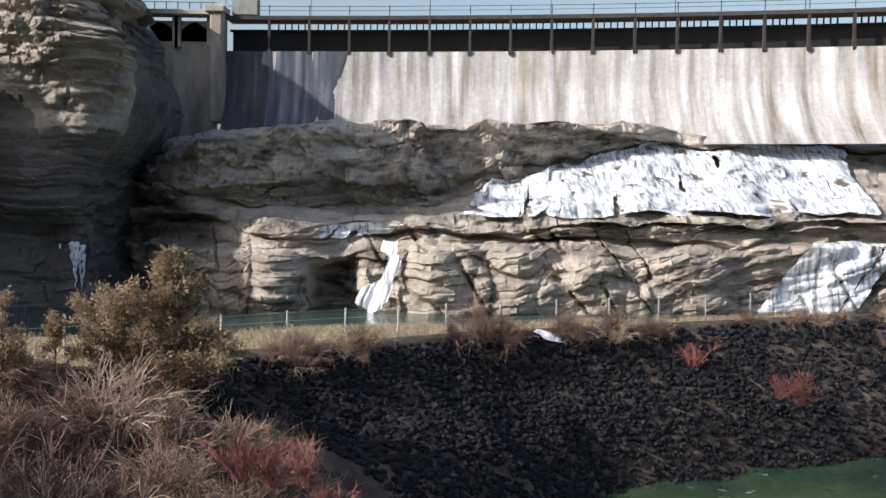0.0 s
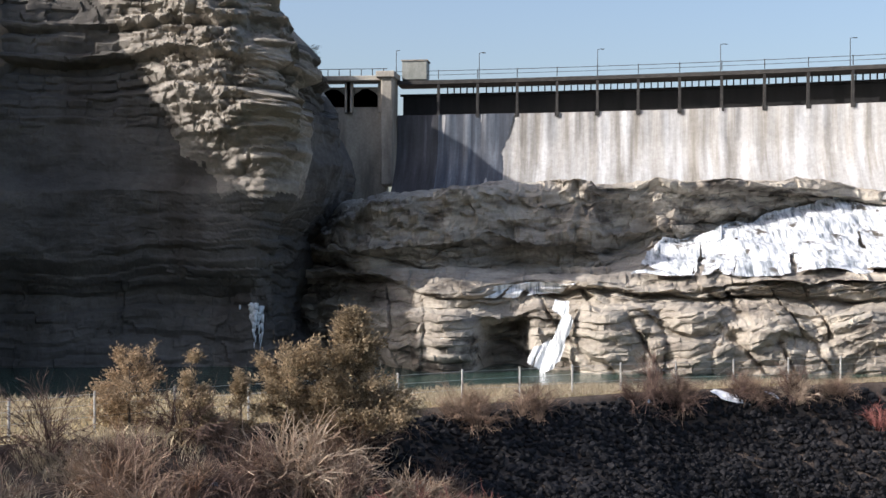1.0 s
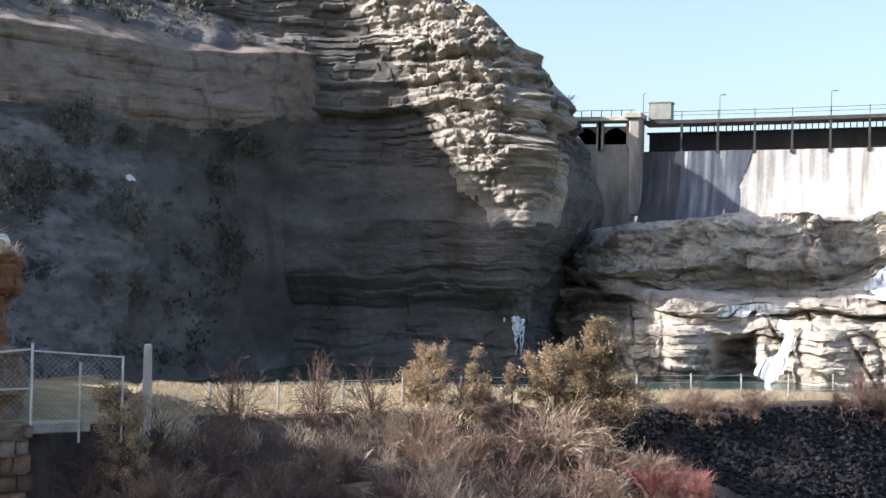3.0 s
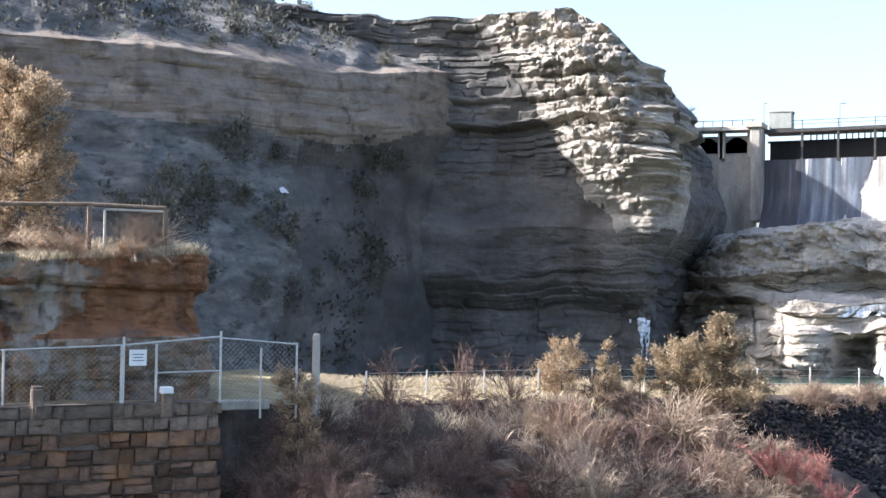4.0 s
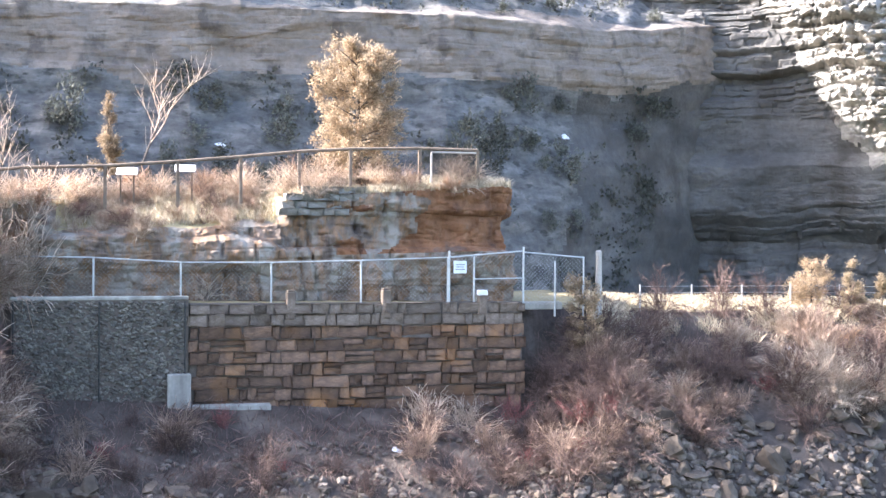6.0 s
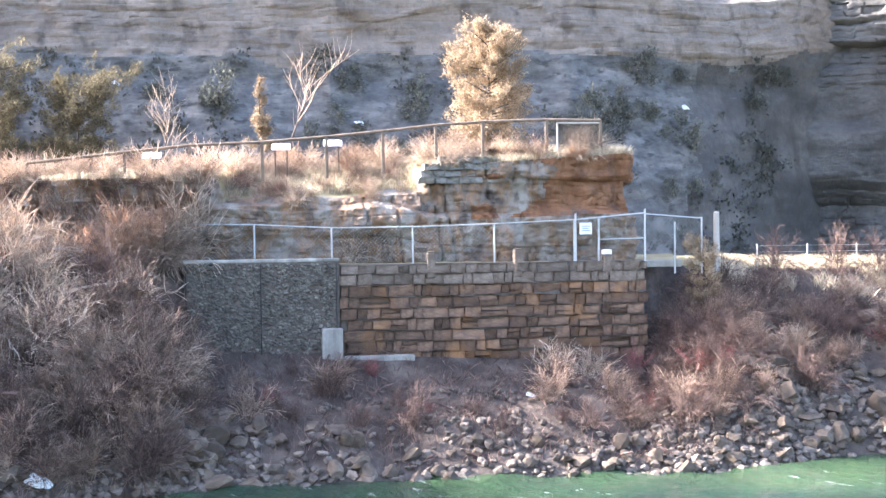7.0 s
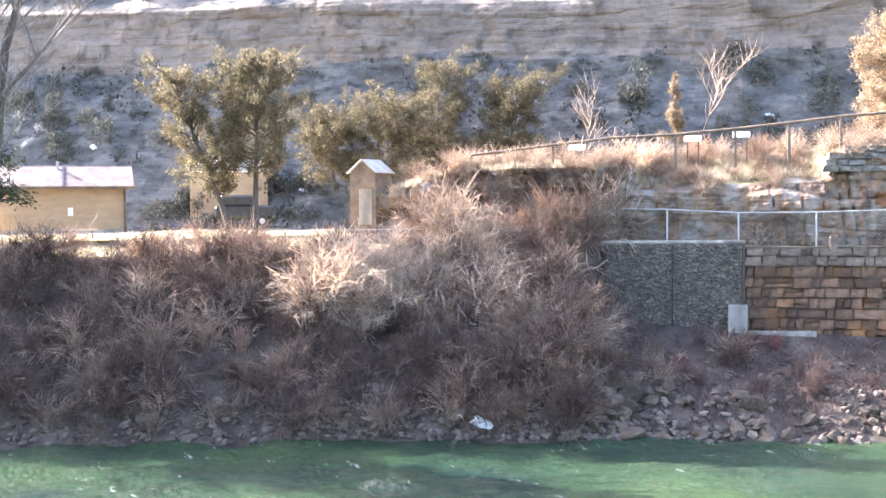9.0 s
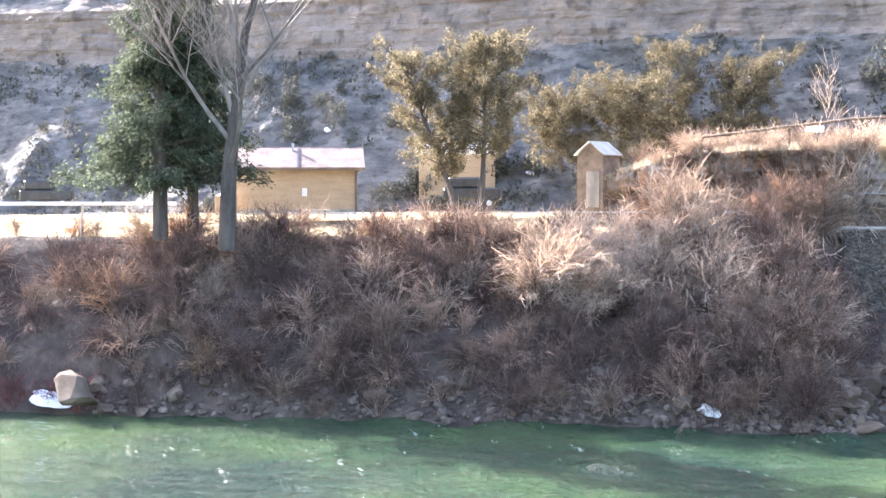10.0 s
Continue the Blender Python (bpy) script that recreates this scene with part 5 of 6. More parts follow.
def bare_tree(name, at, height, label, material, seed, trunk=0.4, forks=(5, 5, 5), spread=0.6, start=0.35):
    r = random.Random(seed)
    paths = []

    def grow(p, d, ln, rad, level):
        pts, radii = [p], [rad]
        for k in range(4):
            d = (d + Vector((r.gauss(0, 0.1), r.gauss(0, 0.1), 0.06))).normalized()
            pts.append(pts[-1] + d * ln / 4)
            radii.append(rad * (1 - 0.18 * (k + 1)))
        paths.append((pts, radii))
        if level < len(forks):
            for k in range(forks[level]):
                f = r.uniform(start if level == 0 else 0.25, 1)
                i = min(int(f * 4), 3)
                q = pts[i].lerp(pts[i + 1], f * 4 - i)
                side = Vector((r.gauss(0, 1), r.gauss(0, 1), r.gauss(0.3, 0.3))).normalized()
                grow(q, (d * 0.55 + side * spread).normalized(), ln * r.uniform(0.42, 0.66), max(radii[i] * 0.42, 0.011), level + 1)

    grow(Vector((0, 0, -0.4)), Vector((0.02, 0.02, 1)), height * 0.75, trunk, 0)
    tree = empty(name, pose(*at), label, "tree")
    v, f = tubes(paths[:1], 8)
    a = new("trunk", mesh_of("trunk", v, f, True))
    a.data.materials.append(M_BARK)
    a.parent = tree
    v, f = tubes(paths[1:], 4)
    b = new("limb", mesh_of("limb", v, f))
    b.data.materials.append(material)
    b.parent = tree
    return tree


def ground_z(t, v):
    return tuple(float(c) for c in bank(t, v))


# ---- trees and big shrubs ----
conifer("juniper_tree", (-23.4, 30.9, 1.7), 7.6, 2.35, 0.2, egg, M_JUNIPER, "tall golden brown juniper behind the overlook railing", "tree", 3, 1150, 14, 0.32, 0.16)
conifer("juniper_tree", (-37.0, 26.3, 2.6), 4.4, 0.75, 0.1, cone, M_JUNIPER, "slim rust brown juniper on the outcrop", "tree", 5, 240, 12, 0.26, 0.08)
bare_tree("bare_sapling", (-35.9, 27.4, 2.5), 6.4, "pale leafless sapling behind the railing", M_TWIG_PALE, 8, 0.07, (9, 5), 0.45, 0.2)
bare_tree("bare_shrub", (-40.4, 22.0, 2.2), 4.6, "pinkish leafless shrub tree on the outcrop", M_TWIG_PALE, 9, 0.06, (12, 6), 0.5, 0.1)
for at, h, w, m, label, sd in (((-52.6, 18.1, 1.5), 7.2, 3.6, M_PINE, "olive juniper with a ragged crown beyond the shed", 11), ((-49.9, 22.5, 1.6), 5.6, 4.2, M_PINE, "broad olive juniper beyond the outcrop", 12), ((-52.4, 14.3, 0.6), 5.0, 4.6, M_PINE, "low spreading olive juniper", 13), ((-53.5, 10.3, 0.3), 4.4, 4.2, M_PINE, "low grey green juniper", 15)):
    conifer("juniper_tree", at, h, w, 0.2, clouds, m, label, "tree", sd, 800, 12, 0.34, 0.12, group="junipers behind the shed")
conifer("pine_tree", (-38.8, -2.9, -2.7), 8.6, 3.0, 2.2, clouds, M_PINE, "leaning pine with a sparse olive crown on the lawn", "tree", 21, 620, 13, 0.32, 0.2, (-0.2, -3.2))
conifer("pine_tree", (-38.4, -1.8, -2.7), 9.6, 2.7, 3.0, egg, M_PINE, "upright pine with a full olive crown on the lawn", "tree", 22, 1100, 13, 0.32, 0.18, (0.2, 0.2))
conifer("spruce_tree", (-41.0, -18.5, -3.4), 17.5, 4.6, 2.4, tiers, M_SPRUCE, "tall dark green spruce by the river bank", "tree", 25, 1500, 9, 0.5, 0.42, droop=0.45, lift=-0.22)
conifer("spruce_tree", (-42.3, -16.6, -3.4), 16.0, 3.4, 2.6, tiers, M_SPRUCE, "second dark spruce with drooping boughs", "tree", 26, 1200, 9, 0.48, 0.36, droop=0.45, lift=-0.22)
bare_tree("cottonwood_tree", (-37.5, -15.8, -3.9), 19, "large leafless grey cottonwood at the top of the bank", M_TWIG_GREY, 31, 0.46, (11, 8, 8, 6), 0.58, 0.26)
conifer("young_juniper", (0.35, 52.8, -4.9), 4.6, 2.3, 0.0, cone, M_OLIVE, "ragged brown green juniper on the bank top", "shrub", 41, 900, 12, 0.3, 0.07, lift=0.26)
conifer("young_juniper", (-1.9, 52.2, -4.6), 2.6, 1.7, 0.0, clouds, M_OLIVE, "low juniper leaning beside a taller one", "shrub", 42, 260, 12, 0.28, 0.05)
conifer("round_juniper", (-6.9, 50.3, -4.5), 2.5, 1.35, 0.0, egg, M_JUNIPER, "round golden juniper beside the wire fence", "shrub", 43, 330, 12, 0.24, 0.05)
conifer("young_juniper", (-4.6, 49.9, -4.5), 2.9, 0.8, 0.0, cone, M_OLIVE, "thin young juniper on the bank top", "shrub", 44, 170, 12, 0.24, 0.04, lift=0.26)
conifer("young_juniper", (-3.3, 51.3, -4.5), 2.0, 0.6, 0.0, cone, M_OLIVE, "small thin juniper on the bank top", "shrub", 45, 120, 12, 0.22, 0.04, lift=0.26)
conifer("young_juniper", (-11.7, 33.4, -5.6), 3.1, 1.1, 0.0, egg, M_JUNIPER, "golden brown juniper beside the wooden post", "shrub", 46, 260, 12, 0.24, 0.05)
conifer("cliff_juniper", (-9.4, 86, 12.6), 1.4, 0.8, 0.0, egg, M_SCRUB, "small dark juniper on the cliff edge", "shrub", 47, 90, 10, 0.25, 0.05)


# ---- brush on the bank ----
BUSH = {
    "grey": ([bush_mesh(100 + k, 36, 1.7, 1.3, 11, 0.016, M_TWIG, 0.6) for k in range(3)], "grey brown leafless brush", "brush"),
    "dark": ([bush_mesh(110 + k, 38, 1.9, 1.5, 12, 0.017, M_TWIG_DARK, 0.7) for k in range(4)], "dark purple brown leafless brush", "brush"),
    "red": ([bush_mesh(120 + k, 34, 1.4, 0.9, 9, 0.015, M_TWIG_RED) for k in range(2)], "red stemmed leafless shrub", "shrub"),
    "pale": ([bush_mesh(130 + k, 46, 1.5, 1.3, 11, 0.017, M_TWIG_PALE, 0.6) for k in range(3)], "pale sunlit tangle of dry brush", "brush"),
    "rust": ([bush_mesh(140 + k, 40, 1.4, 1.1, 12, 0.022, M_TWIG_RUST, 0.5) for k in range(2)], "rust coloured dry shrub", "shrub"),
}
r_b = random.Random(77)


REST = {}
COUNT = [0]


def plant(kind, x, y, z, size, label="", tall=1.0):
    meshes, text, cat = BUSH[kind]
    COUNT[0] += 1
    if COUNT[0] > 290 and not label:
        s = size * r_b.uniform(0.85, 1.2)
        REST.setdefault(kind, []).append((r_b.choice(meshes), pose(x, y, z - 0.1, r_b.uniform(-8, 8), r_b.uniform(-8, 8), r_b.uniform(0, 360)) @ Matrix.Diagonal((s, s, s * tall * r_b.uniform(0.85, 1.15), 1))))
        return None
    ob = new("brush" if cat == "brush" else "shrub", r_b.choice(meshes))
    s = size * r_b.uniform(0.85, 1.2)
    ob.matrix_world = pose(x, y, z - 0.1, r_b.uniform(-8, 8), r_b.uniform(-8, 8), r_b.uniform(0, 360)) @ Matrix.Diagonal((s, s, s * tall * r_b.uniform(0.85, 1.15), 1))
    return tagged(ob, label or text, cat, "brush on the bank")


def brush():
    for _ in range(250):  # thick brush below the lawn
        t, v = r_b.uniform(0.75, 3.75), r_b.uniform(0.06, 1.0) ** 0.9
        kind = r_b.choices(["dark", "grey", "rust", "red"], [5, 3.6, 0.2, 0.2])[0]
        if t > 2.1 and v > 0.5:
            kind = r_b.choice(("pale", "grey", "pale", "dark"))
        plant(kind, *ground_z(t, v), r_b.uniform(0.7, 1.35))
    for _ in range(26):  # the sunlit tangle
        t, v = r_b.gauss(2.25, 0.17), r_b.uniform(0.45, 0.85)
        x, y, z = ground_z(t, v)
        plant("pale", x, y, z + 0.7, r_b.uniform(1.0, 1.6))
    for _ in range(60):  # under the walls
        t, v = r_b.uniform(3.7, 5.8), r_b.uniform(0.25, 0.97)
        plant(r_b.choices(["dark", "grey", "red"], [5, 2, 1])[0], *ground_z(t, v), r_b.uniform(0.4, 0.85))
    for _ in range(75):  # between the wall and the riprap
        t, v = r_b.uniform(5.9, 8.75), r_b.uniform(0.3, 0.9)
        plant(r_b.choices(["grey", "dark", "rust", "pale"], [5, 3, 0.8, 1.2])[0], *ground_z(t, v), r_b.uniform(0.45, 0.95))
    for _ in range(46):  # along the bank top above the riprap
        t, v = r_b.uniform(8.2, 11.6), r_b.uniform(0.9, 1.0)
        plant(r_b.choices(["grey", "pale", "dark"], [5, 2, 2])[0], *ground_z(t, v), r_b.uniform(0.45, 0.95))
    for _ in range(60):  # shrubs below the junipers
        t, v = r_b.uniform(7.2, 8.55), r_b.uniform(0.3, 0.82)
        plant(r_b.choices(["grey", "dark", "pale", "rust"], [4, 2, 4, 1.2])[0], *ground_z(t, v), r_b.uniform(0.75, 1.3))
    for _ in range(70):  # dark brush on the rocky slope beside the wall
        t, v = r_b.uniform(5.3, 7.4), r_b.uniform(0.25, 0.85)
        plant(r_b.choices(["dark", "grey", "red"], [6, 2, 0.6])[0], *ground_z(t, v), r_b.uniform(0.5, 1.0))
    for _ in range(60):  # bare thicket between the lawn and the outcrop
        t, v = r_b.uniform(2.5, 4.0), r_b.uniform(-0.0, 0.18)
        x, y, z = (float(c) for c in terrace(t, max(v, 0)))
        plant(r_b.choices(["pale", "grey", "rust"], [3, 4, 0.5])[0], x, y, z, r_b.uniform(1.0, 1.5), tall=1.2)
    for _ in range(130):  # tangle along the top half of the lawn bank
        t, v = r_b.uniform(0.8, 3.8), r_b.uniform(0.5, 0.9)
        plant(r_b.choices(["dark", "grey", "pale", "rust"], [4, 4, 1.6, 0.5])[0], *ground_z(t, v), r_b.uniform(0.8, 1.3))
    for _ in range(60):  # on the grassy slope of the outcrop
        s, v = r_b.uniform(4, 24), r_b.uniform(0.5, 0.68)
        x, y, z = (float(c) for c in outcrop(np.array(s), np.array(v)))
        plant(r_b.choices(["pale", "grey", "dark"], [2, 3, 2])[0], x, y, z, r_b.uniform(0.3, 0.6))
    for x, y, z in ((4.4, 47.8, -7.4), (5.4, 49.0, -7.6), (3.6, 47.0, -7.0), (6.2, 47.6, -8.3)):
        plant("red", x, y, z, 1.0)
    for x, y, z in ((27.7, 73.5, -8.6), (26.6, 73.4, -8.4), (22.5, 75.0, -7.2)):
        plant("red", x, y, z, 1.0)
    for x, y in ((-37.6, -23.0), (-38.8, -24.2), (-39.4, -26.0)):
        plant("red", x, y, -12.0, 1.3, "red stemmed shrub at the snowy water edge")
    for k in range(3):
        plant("pale", -15.9 + 0.7 * k, 26.3 + 0.6 * k, -9.6, 1.15, "pale grey leafless bush under the stone wall")
    for _ in range(80):  # low on the left bank
        t, v = r_b.uniform(0.7, 3.0), r_b.uniform(0.05, 0.4)
        plant(r_b.choices(["grey", "dark"], [3, 2])[0], *ground_z(t, v), r_b.uniform(0.5, 1.0))
    for _ in range(90):  # sunlit bushes between lawn and outcrop
        t, v = r_b.uniform(2.55, 3.9), r_b.uniform(0.0, 0.42)
        x, y, z = (float(c) for c in terrace(t, v))
        plant(r_b.choices(["pale", "grey", "rust"], [5, 4, 1.0])[0], x, y, z, r_b.uniform(0.9, 1.6))
    for _ in range(22):  # lawn edge
        t, v = r_b.uniform(0.8, 2.7), r_b.uniform(-0.02, 0.03)
        x, y, z = (float(c) for c in terrace(t, max(v, 0)))
        plant(r_b.choices(["grey", "rust", "pale"], [4, 1.5, 1])[0], x, y, z, r_b.uniform(0.5, 0.9))
    for _ in range(24):  # behind the chain-link
        s = r_b.uniform(0.5, 22)
        p = on_wall(s, -2.2 - r_b.random() * 1.5, -3.55)
        plant(r_b.choices(["pale", "grey", "rust"], [3, 3, 1])[0], *p, r_b.uniform(0.6, 1.0))
    for _ in range(110):  # on the outcrop
        s, v = r_b.uniform(1, 35), r_b.uniform(0.68, 0.9)
        x, y, z = (float(c) for c in outcrop(np.array(s), np.array(v)))
        plant(r_b.choices(["pale", "grey", "rust"], [5, 3, 0.5])[0], x, y, z, r_b.uniform(0.35, 0.95))
    for s, v in ((14, 0.72), (15.2, 0.715), (16.2, 0.72), (13, 0.715)):
        x, y, z = (float(c) for c in outcrop(np.array(s), np.array(v)))
        plant("pale", x, y, z, 0.9, "pale bush hanging over the outcrop edge")
    for t in (7.15, 7.5, 7.75, 8.15):  # upright weeds at the bank top
        x, y, z = ground_z(t, 0.97)
        plant("dark", x, y, z, 0.95, tall=1.35)


brush()


def joined_rest():
    for kind, items in REST.items():
        verts, faces, k = [], [], 0
        for me, m in items:
            co = np.empty(len(me.vertices) * 3)
            me.vertices.foreach_get("co", co)
            mm = np.array(m)
            verts.append(co.reshape(-1, 3) @ mm[:3, :3].T + mm[:3, 3])
            li = np.empty(len(me.loops), int)
            me.loops.foreach_get("vertex_index", li)
            faces.append(li.reshape(-1, 4) + k)
            k += len(me.vertices)
        ob = new("scattered_brush", mesh_of("scattered_brush", np.concatenate(verts).tolist(), np.concatenate(faces).tolist()))
        ob.data.materials.append(BUSH[kind][0][0].materials[0])
        tagged(ob, BUSH[kind][1] + " scattered over bank and outcrop", "brush", kind="stuff")


joined_rest()


def hill_scrub():
    shapes = []
    for k in range(6):
        r = np.random.default_rng(200 + k)
        p, o = bough_points(r, 90, egg if k % 2 else cone, 1.1, 0.85, 0.0, 0.4)
        v, f = sprays(p, o, 9, np.full(len(p), 0.13), 300 + k, 0, 0.3)
        me = mesh_of("hill_shrub", v.tolist(), f.tolist())
        me.materials.append(M_SCRUB)
        shapes.append(me)
    r = random.Random(55)
    for _ in range(290):
        s, v = r.uniform(90, 268), (r.uniform(0.03, 0.43) if r.random() < 0.72 else r.uniform(0.6, 0.98))
        x, y, z = (float(c) for c in hill(np.array(s), np.array(v)))
        ob = new("hill_shrub", r.choice(shapes))
        k = r.uniform(0.6, 1.7)
        ob.matrix_world = pose(x, y, z - 0.15, 0, 0, r.uniform(0, 360)) @ Matrix.Diagonal((k, k, k * r.uniform(0.7, 1.5), 1))
        tagged(ob, "dark shrub on the shaded hillside", "shrub", "shrubs on the hillside")
    for x, y, z, h in ((-36.1, 52.6, 9.2, 2.6), (-37.8, 50.6, 8.4, 3.4), (-55, 30.4, 7.4, 3.6)):
        conifer("hill_conifer", (x, y, z), h, 0.8, 0, cone, M_SCRUB, "small dark conifer on the hillside", "tree", int(h * 10), 90, 10, 0.3, 0.05, group="conifers on the hillside")


hill_scrub()


def low_scrub():
    """Sagebrush too small to count, strewn over the hillside."""
    r = np.random.default_rng(61)
    n = 4400
    s = r.uniform(85, 266, n)
    v = np.where(r.uniform(0, 1, n) < 0.52, r.uniform(0.02, 0.44, n), r.uniform(0.6, 0.98, n))
    ok = fbm(s / 6, v * 8, 0 * s, 3, 62) > -0.1
    x, y, z = hill(s[ok], v[ok])
    c = np.stack([x, y, z + 0.1], -1)
    out = np.tile(np.array([[0.2, -0.2, 0.8]]), (len(c), 1))
    vv_, ff_ = sprays(c, out, 22, r.uniform(0.16, 0.36, len(c)), 63, 0, 0.3)
    ob = new("hill_sagebrush", mesh_of("hill_sagebrush", vv_.tolist(), ff_.tolist()))
    ob.data.materials.append(M_SCRUB)
    tagged(ob, "low dark sagebrush strewn over the hillside", "brush", kind="stuff")


low_scrub()


def blades(name, places, height, seed, material, label, lean=0.5, wide=0.018):
    """Dry grass: slim bent blades in one mesh."""
    r = np.random.default_rng(seed)
    n = len(places)
    a, h = r.uniform(0, 2 * math.pi, n), height * r.uniform(0.5, 1.2, n)
    tip = np.stack([r.normal(0, lean, n) * h, r.normal(0, lean, n) * h, h], -1)
    w = np.stack([np.cos(a), np.sin(a), 0 * a], -1) * wide
    mid = tip * np.array([0.35, 0.35, 0.6])
    v = np.stack([places - w, places + w, places + mid + w * 0.7, places + tip, places + mid - w * 0.7], 1).reshape(-1, 3)
    k = np.arange(n) * 5
    f = np.stack([k, k + 1, k + 2, k + 3, k + 4], -1)
    ob = new(name, mesh_of(name, v.tolist(), f.tolist()))
    ob.data.materials.append(material)
    return tagged(ob, label, "grass", kind="stuff")


r_g = np.random.default_rng(91)
n = 12000
t_, v_ = r_g.uniform(5.9, 8.7, n), 1.02 - np.abs(r_g.normal(0, 0.13, n))
x_, y_, z_ = bank(t_, np.clip(v_, 0.1, 1))
ok = fbm(x_ / 1.6, y_ / 1.6, 0 * x_, 3, 7) > -0.15
blades("bank_grass", np.stack([x_, y_, z_], -1)[ok], 0.5, 1, M_STRAW, "tufts of straw coloured grass on the bank", 0.5, 0.012)
n = 26000
t_, v_ = r_g.uniform(6.0, 11.5, n), r_g.uniform(0, 1, n)
x_, y_, z_ = terrace(t_, v_)
blades("terrace_grass", np.stack([x_, y_, z_], -1), 0.26, 2, M_STRAW, "short sunlit dry grass along the bank top")
n = 34000
s_, v_ = r_g.uniform(0, 36, n), r_g.uniform(0.69, 0.95, n)
v_ = np.where((s_ > 15) & (s_ < 24.5), 0.56 + (v_ - 0.69) * 1.4, v_)
x_, y_, z_ = outcrop(s_, v_)
blades("outcrop_grass", np.stack([x_, y_, z_], -1), 0.4, 3, M_STRAW, "dry pale grass on top of the outcrop")
n = 26000
t_, v_ = r_g.uniform(0.4, 3.9, n), r_g.uniform(0, 0.7, n) ** 1.5
x_, y_, z_ = terrace(t_, v_)
blades("lawn_grass", np.stack([x_, y_, z_], -1), 0.16, 4, M_STRAW, "dry yellow lawn grass under the trees")
n = 15000
t_, v_ = r_g.uniform(0.6, 5.9, n), r_g.uniform(0.12, 1, n)
x_, y_, z_ = bank(t_, v_)
blades("bank_litter", np.stack([x_, y_, z_], -1), 0.45, 5, M_TWIG_DARK, "brown dead stems among the brush", 0.9)


# ---- buildings and small things in the park ----
def house():
    h = empty("cabin", pose(-53.2, -7.9, -2.75, 0, 0, 75.3), "tan single-storey cabin with a brown shingled roof", "house")

    def add(name, size, at, material, bevel=0.0, label="", turn=0.0):
        bm = bmesh.new()
        box(bm, size, pose(*at, turn, 0, 0), bevel)
        return part(name, bm, material, h, label)

    add("wall", (7.6, 4.4, 2.7), (-0.4, 0, 1.35), M_TANWALL)
    add("plinth", (7.66, 4.46, 0.3), (-0.4, 0, 0.1), M_CONCRETE)
    for side_, a in ((-1, 26), (1, -26)):
        add("roof_slope", (8.6, 3.1, 0.12), (-0.4, side_ * 1.33, 3.38), M_ROOF, 0.02, "", -side_ * a if side_ < 0 else a)
    bm = bmesh.new()
    for sx in (-4.2, 3.4):
        f = bm.faces.new([bm.verts.new(p) for p in ((sx, -2.2, 2.7), (sx, 2.2, 2.7), (sx, 0, 3.85))])
        bmesh.ops.extrude_face_region(bm, geom=[f])
    part("gable", bm, M_TANWALL, h)
    add("fascia", (8.6, 0.06, 0.18), (-0.4, -2.72, 2.72), M_RAIL)
    add("vent_pipe", (0.16, 0.16, 0.7), (-0.5, -0.4, 4.0), M_GALV)
    add("roof_seam", (0.12, 3.0, 0.1), (-0.2, -1.4, 3.42), M_DARKPAINT, 0, "", 26)
    add("meter_box", (0.3, 0.12, 0.5), (0.2, -2.26, 1.3), M_WHITE, 0.02)
    add("corner_post", (0.14, 0.14, 2.7), (3.35, -2.24, 1.35), M_RAIL)
    bin_ = empty("storage_bin", pose(-50.9, -13.1, -2.75, 0, 0, 75), "tan lidded storage bin beside the cabin", "bin")
    bm = bmesh.new()
    box(bm, (1.3, 0.9, 1.1), Matrix.Translation((0, 0, 0.55)), 0.03)
    part("body", bm, M_TANWALL, bin_)
    bm = bmesh.new()
    bar(bm, (0, 0, 1.1), (0, 0, 1.4), 0.6, 0.05, 4)
    part("lid", bm, M_WHITE, bin_, "pale pointed lid")


house()


def shed():
    s = empty("shed", pose(-39.3, 5.7, -3.3, 0, 0, 30), "narrow grey brown shed with a pale metal roof", "shed")
    bm = bmesh.new()
    box(bm, (1.7, 1.7, 3.9), Matrix.Translation((0, 0, 1.95)))
    part("wall", bm, M_RAIL, s)
    for k in (-1, 1):
        bm = bmesh.new()
        box(bm, (1.25, 2.0, 0.06), pose(k * 0.5, 0, 4.3, 0, k * 38, 0))
        part("roof_slope", bm, M_WHITE if k < 0 else M_POST, s)
    bm = bmesh.new()
    f = bm.faces.new([bm.verts.new(p) for p in ((-0.85, -0.85, 3.9), (0.85, -0.85, 3.9), (0, -0.85, 4.62))])
    e = bmesh.ops.extrude_face_region(bm, geom=[f])
    bmesh.ops.translate(bm, vec=(0, 1.7, 0), verts=[v for v in e["geom"] if isinstance(v, bmesh.types.BMVert)])
    part("gable", bm, M_RAIL, s)
    bm = bmesh.new()
    box(bm, (0.85, 0.06, 2.0), Matrix.Translation((0.2, -0.87, 2.0)), 0.01)
    part("door", bm, M_CONCRETE, s, "pale grey door")


shed()


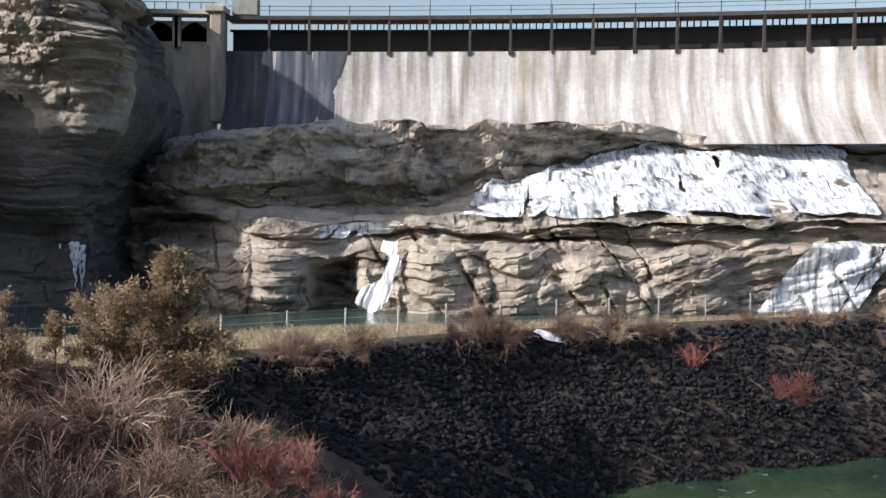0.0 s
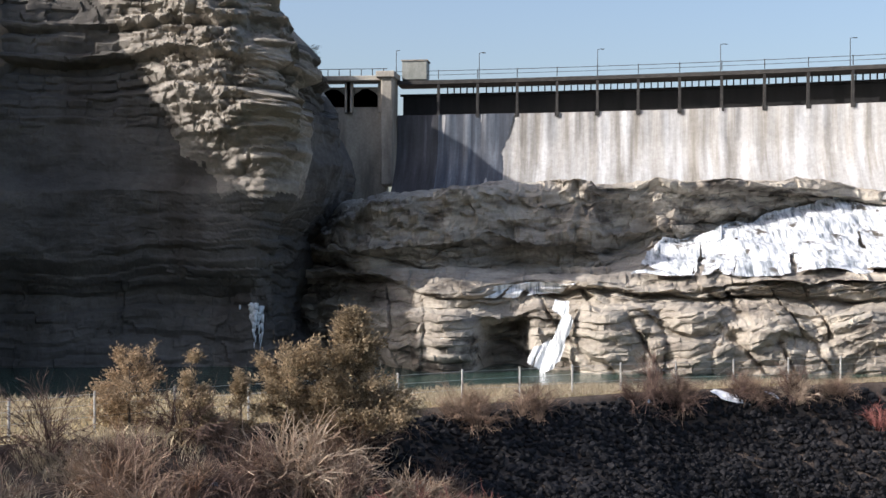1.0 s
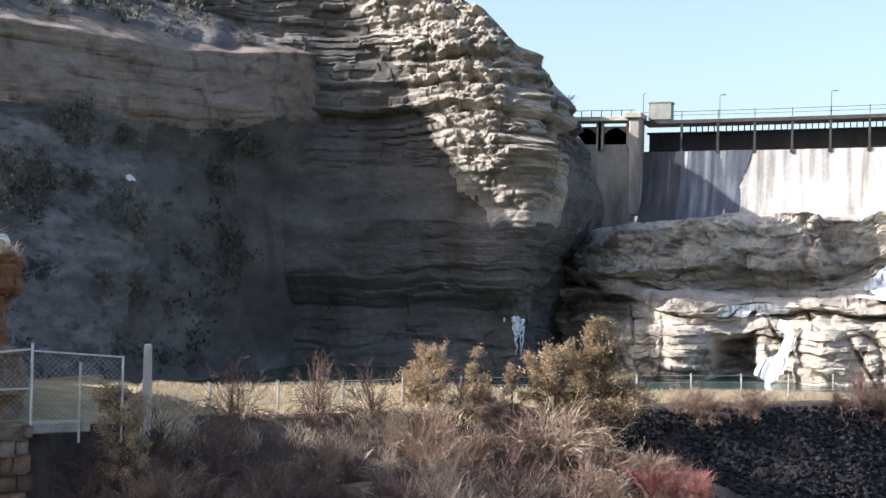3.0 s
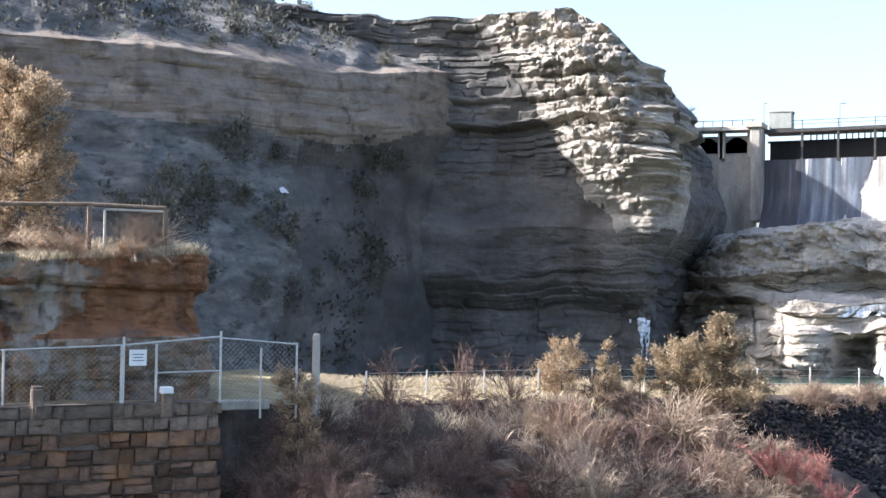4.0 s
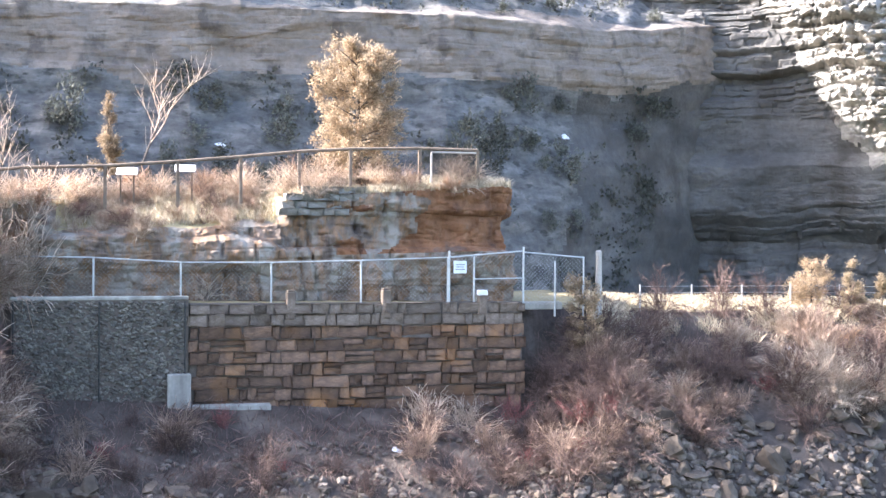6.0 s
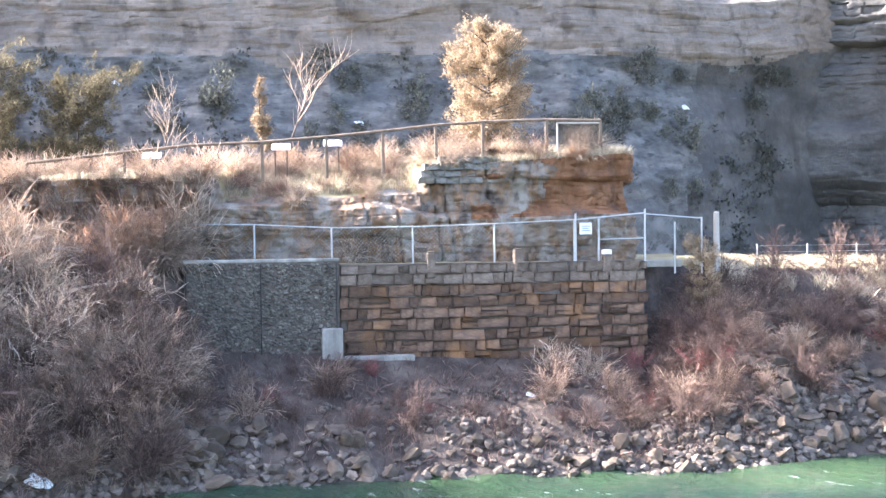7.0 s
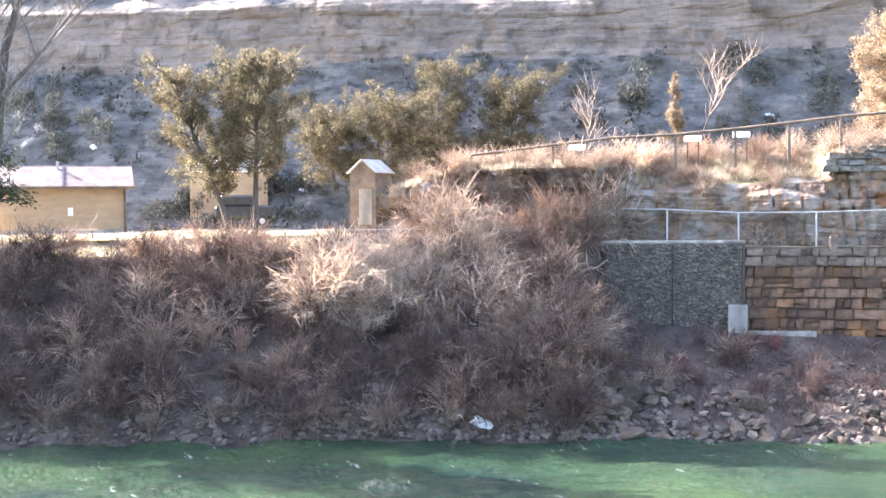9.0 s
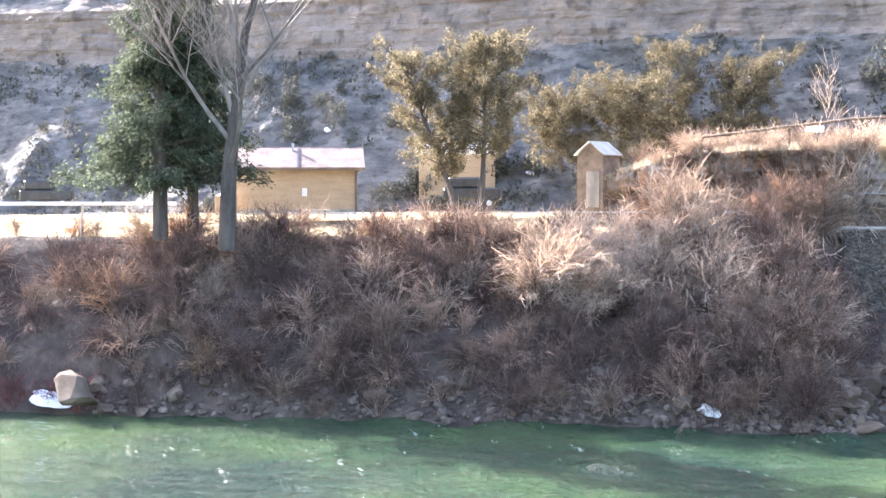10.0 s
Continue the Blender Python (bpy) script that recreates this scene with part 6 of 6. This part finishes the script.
def vehicle(at, turn, label):
    c = empty("parked_vehicle", pose(*at, 0, 0, turn), label, "car")
    bm = bmesh.new()
    box(bm, (3.6, 1.6, 0.75), Matrix.Translation((0, 0, 0.95)), 0.1)
    part("body", bm, M_DARKPAINT, c)
    bm = bmesh.new()
    box(bm, (2.0, 1.5, 0.7), Matrix.Translation((-0.5, 0, 1.65)), 0.12)
    part("cab", bm, M_DARKPAINT, c)
    for x in (-1.15, 1.15):
        for y in (-0.75, 0.75):
            bm = bmesh.new()
            bar(bm, (x, y - 0.12, 0.38), (x, y + 0.12, 0.38), 0.38, 0.38, 16)
            w = part("wheel", bm, M_DARKPAINT, c)
            bm = bmesh.new()
            bar(bm, (x, y - 0.13, 0.38), (x, y + 0.13, 0.38), 0.18, 0.18, 12)
            part("rim", bm, M_GALV, w)


vehicle((-49.7, 2.3, -2.5), 60, "dark boxy off-road vehicle parked behind the pines")
vehicle((-70.5, -22.0, -2.6), 80, "dark vehicle parked beyond the spruce")


def park_fence():
    fence = empty("park_fence", pose(-40, 0, -3.5), "grey wire fence along the edge of the lawn", "fence")
    line = [(-46, -22, -3.7), (-41.8, -12.5, -3.7), (-34.9, 0.0, -3.6), (-30, 9.6, -3.6)]
    s, last, run = 0.0, None, length(line)
    while s < run:
        x, y, z = (float(c) for c in along(line, s))
        post(fence, (x, y, z), 1.15, 0.04, M_GALV)
        if last:
            rail_between(fence, (*last[:2], last[2] + 1.12), (x, y, z + 1.12), 0.022, M_GALV, "top_rail")
            wire_mesh("wire_mesh", (*last[:2], last[2]), (x, y, last[2]), 0.05, 1.1, 0.24, 0.003, M_GALV, fence)
        last = (x, y, z)
        s += 2.9
    bm = bmesh.new()
    box(bm, (10.5, 0.12, 0.22), Matrix(), 0.02)
    low = part("pale_rail", bm, M_WHITE)
    low.matrix_world = pose(-50, -21.5, -2.1, 0, 0, 82)
    tagged(low, "long pale barrier rail beside the lawn", "barrier")
    for k in (-1, 0, 1):
        bm = bmesh.new()
        box(bm, (0.14, 0.14, 1.1), Matrix.Translation((k * 4.6, 0.0, -0.55)))
        part("post", bm, M_POST, low)


park_fence()


def bench(x, y, z, turn):
    b = empty("park_bench", pose(x, y, z, 0, 0, turn), "grey wooden picnic bench on the lawn", "bench")
    bm = bmesh.new()
    box(bm, (1.9, 0.4, 0.07), Matrix.Translation((0, 0, 0.5)), 0.01)
    part("seat", bm, M_POST, b)
    for dx in (-0.7, 0.7):
        bm = bmesh.new()
        box(bm, (0.1, 0.35, 0.5), Matrix.Translation((dx, 0, 0.25)))
        part("leg", bm, M_RAIL, b)


bench(-45.3, -9.3, -2.95, 70)


def far_house():
    h = empty("far_building", pose(-63, 6.6, -2.3, 0, 0, 65), "white building half hidden behind the pines", "house")
    bm = bmesh.new()
    box(bm, (5.5, 4, 3.6), Matrix.Translation((0, 0, 1.8)))
    part("wall", bm, M_TANWALL, h)
    bm = bmesh.new()
    box(bm, (6.0, 4.4, 0.9), Matrix.Translation((0, 0, 4.0)), 0.2)
    part("roof", bm, M_WHITE, h, "white roof")


far_house()


# ---- snow, ice, litter ----
def patch(name, x, y, z, size, material, label, category, seed, thick=0.16, tilt=(0, 0)):
    n = 22
    u, w = np.meshgrid(np.linspace(0, 1, n), np.linspace(0, 2 * math.pi, 30), indexing="ij")
    rad = u * size * (0.75 + 0.35 * vnoise(np.cos(w) * 1.6, np.sin(w) * 1.6, 0 * u, seed))
    ob = sheet(name, rad * np.cos(w) * 1.5, rad * np.sin(w) * 0.8, thick * (1 - u**2) - 0.05 + 0.04 * vnoise(rad * 4, w * 2, 0 * u, seed), material, True)
    ob.matrix_world = pose(x, y, z, *tilt, (seed * 41) % 90)
    return tagged(ob, label, category)


def on_bank(x, y):
    """Nearest place on the slope to a plan position."""
    t, v = np.meshgrid(np.linspace(0.5, 11.9, 570), np.linspace(0, 1, 60), indexing="ij")
    a, b, c = bank(t, v)
    k = np.argmin((a - x) ** 2 + (b - y) ** 2)
    return float(a.flat[k]), float(b.flat[k]), float(c.flat[k])


for k, (x, y, size) in enumerate(((-11.4, 37.2, 0.62), (-5.9, 45.0, 0.75), (15.2, 72.2, 0.85), (17.2, 73.6, 0.6), (-3.6, 48.2, 0.3), (11.0, 69.0, 0.35), (-8.0, 40.5, 0.25), (-13.0, 26.5, 0.22), (-14.6, 22.5, 0.2), (-38.6, -24.4, 1.3), (-40.2, -27.5, 1.6))):
    a, b, c = on_bank(x, y)
    patch("snow_patch", a, b, c + 0.12, size, M_SNOW, "small patch of old snow on the bank", "snow", 3 + k, 0.12, (24, 16))
for k in range(14):
    s, v = 150 + 8.3 * k, 0.1 + 0.3 * ((k * 0.37) % 1)
    x, y, z = (float(c) for c in hill(np.array(s), np.array(v)))
    patch("snow_patch", x, y, z + 0.15, 0.35, M_SNOW, "scrap of snow on the shaded hillside", "snow", 40 + k, 0.25, (20, 20))
a, b, c = on_bank(-23.0, 2.6)
lit = patch("litter_sheet", a, b, c + 0.5, 0.5, M_WHITE, "crumpled pale sheet of litter near the water", "litter", 71, 0.35, (35, 20))
lit.scale = (1, 0.9, 1)
bm = bmesh.new()
bar(bm, (-1.6, 0, 0), (0.2, 0.1, 0.35), 0.07, 0.06)
bar(bm, (0.2, 0.1, 0.35), (1.5, 0.25, 0.5), 0.06, 0.03)
bar(bm, (0.2, 0.1, 0.35), (0.7, 0.5, 0.7), 0.04, 0.02)
log = part("driftwood_branch", bm, M_TWIG_PALE)
a, b, c = on_bank(-27.6, 8.2)
log.matrix_world = pose(a, b, c + 1.0, 0, 0, 60)
tagged(log, "pale dead branch lying on the brush", "branch")


def icicles():
    r = random.Random(5)
    for k in range(13):
        s = CORNER - 1.6 + 0.2 * k + r.uniform(-0.1, 0.1)
        ln = r.uniform(0.8, 3.4)
        x, y, _ = (float(c) for c in cliff(np.array(s), np.array(0.22)))
        bm = bmesh.new()
        z = 0.0
        w = r.uniform(0.07, 0.17)
        for j in range(5):
            bar(bm, (r.uniform(-0.08, 0.08), 0, z), (r.uniform(-0.1, 0.1), 0, z - ln / 5), w - 0.18 * w * j, w * 0.82 - 0.18 * w * j, 7)
            z -= ln / 5
        ice = part("icicle", bm, M_ICE, None, "", True)
        ice.location = (x + 0.15, y - 0.35, -1.9 + r.uniform(-0.5, 0.5))
        tagged(ice, "frozen seep of pale ice on the cliff foot", "icicle", "ice on the cliff")


icicles()
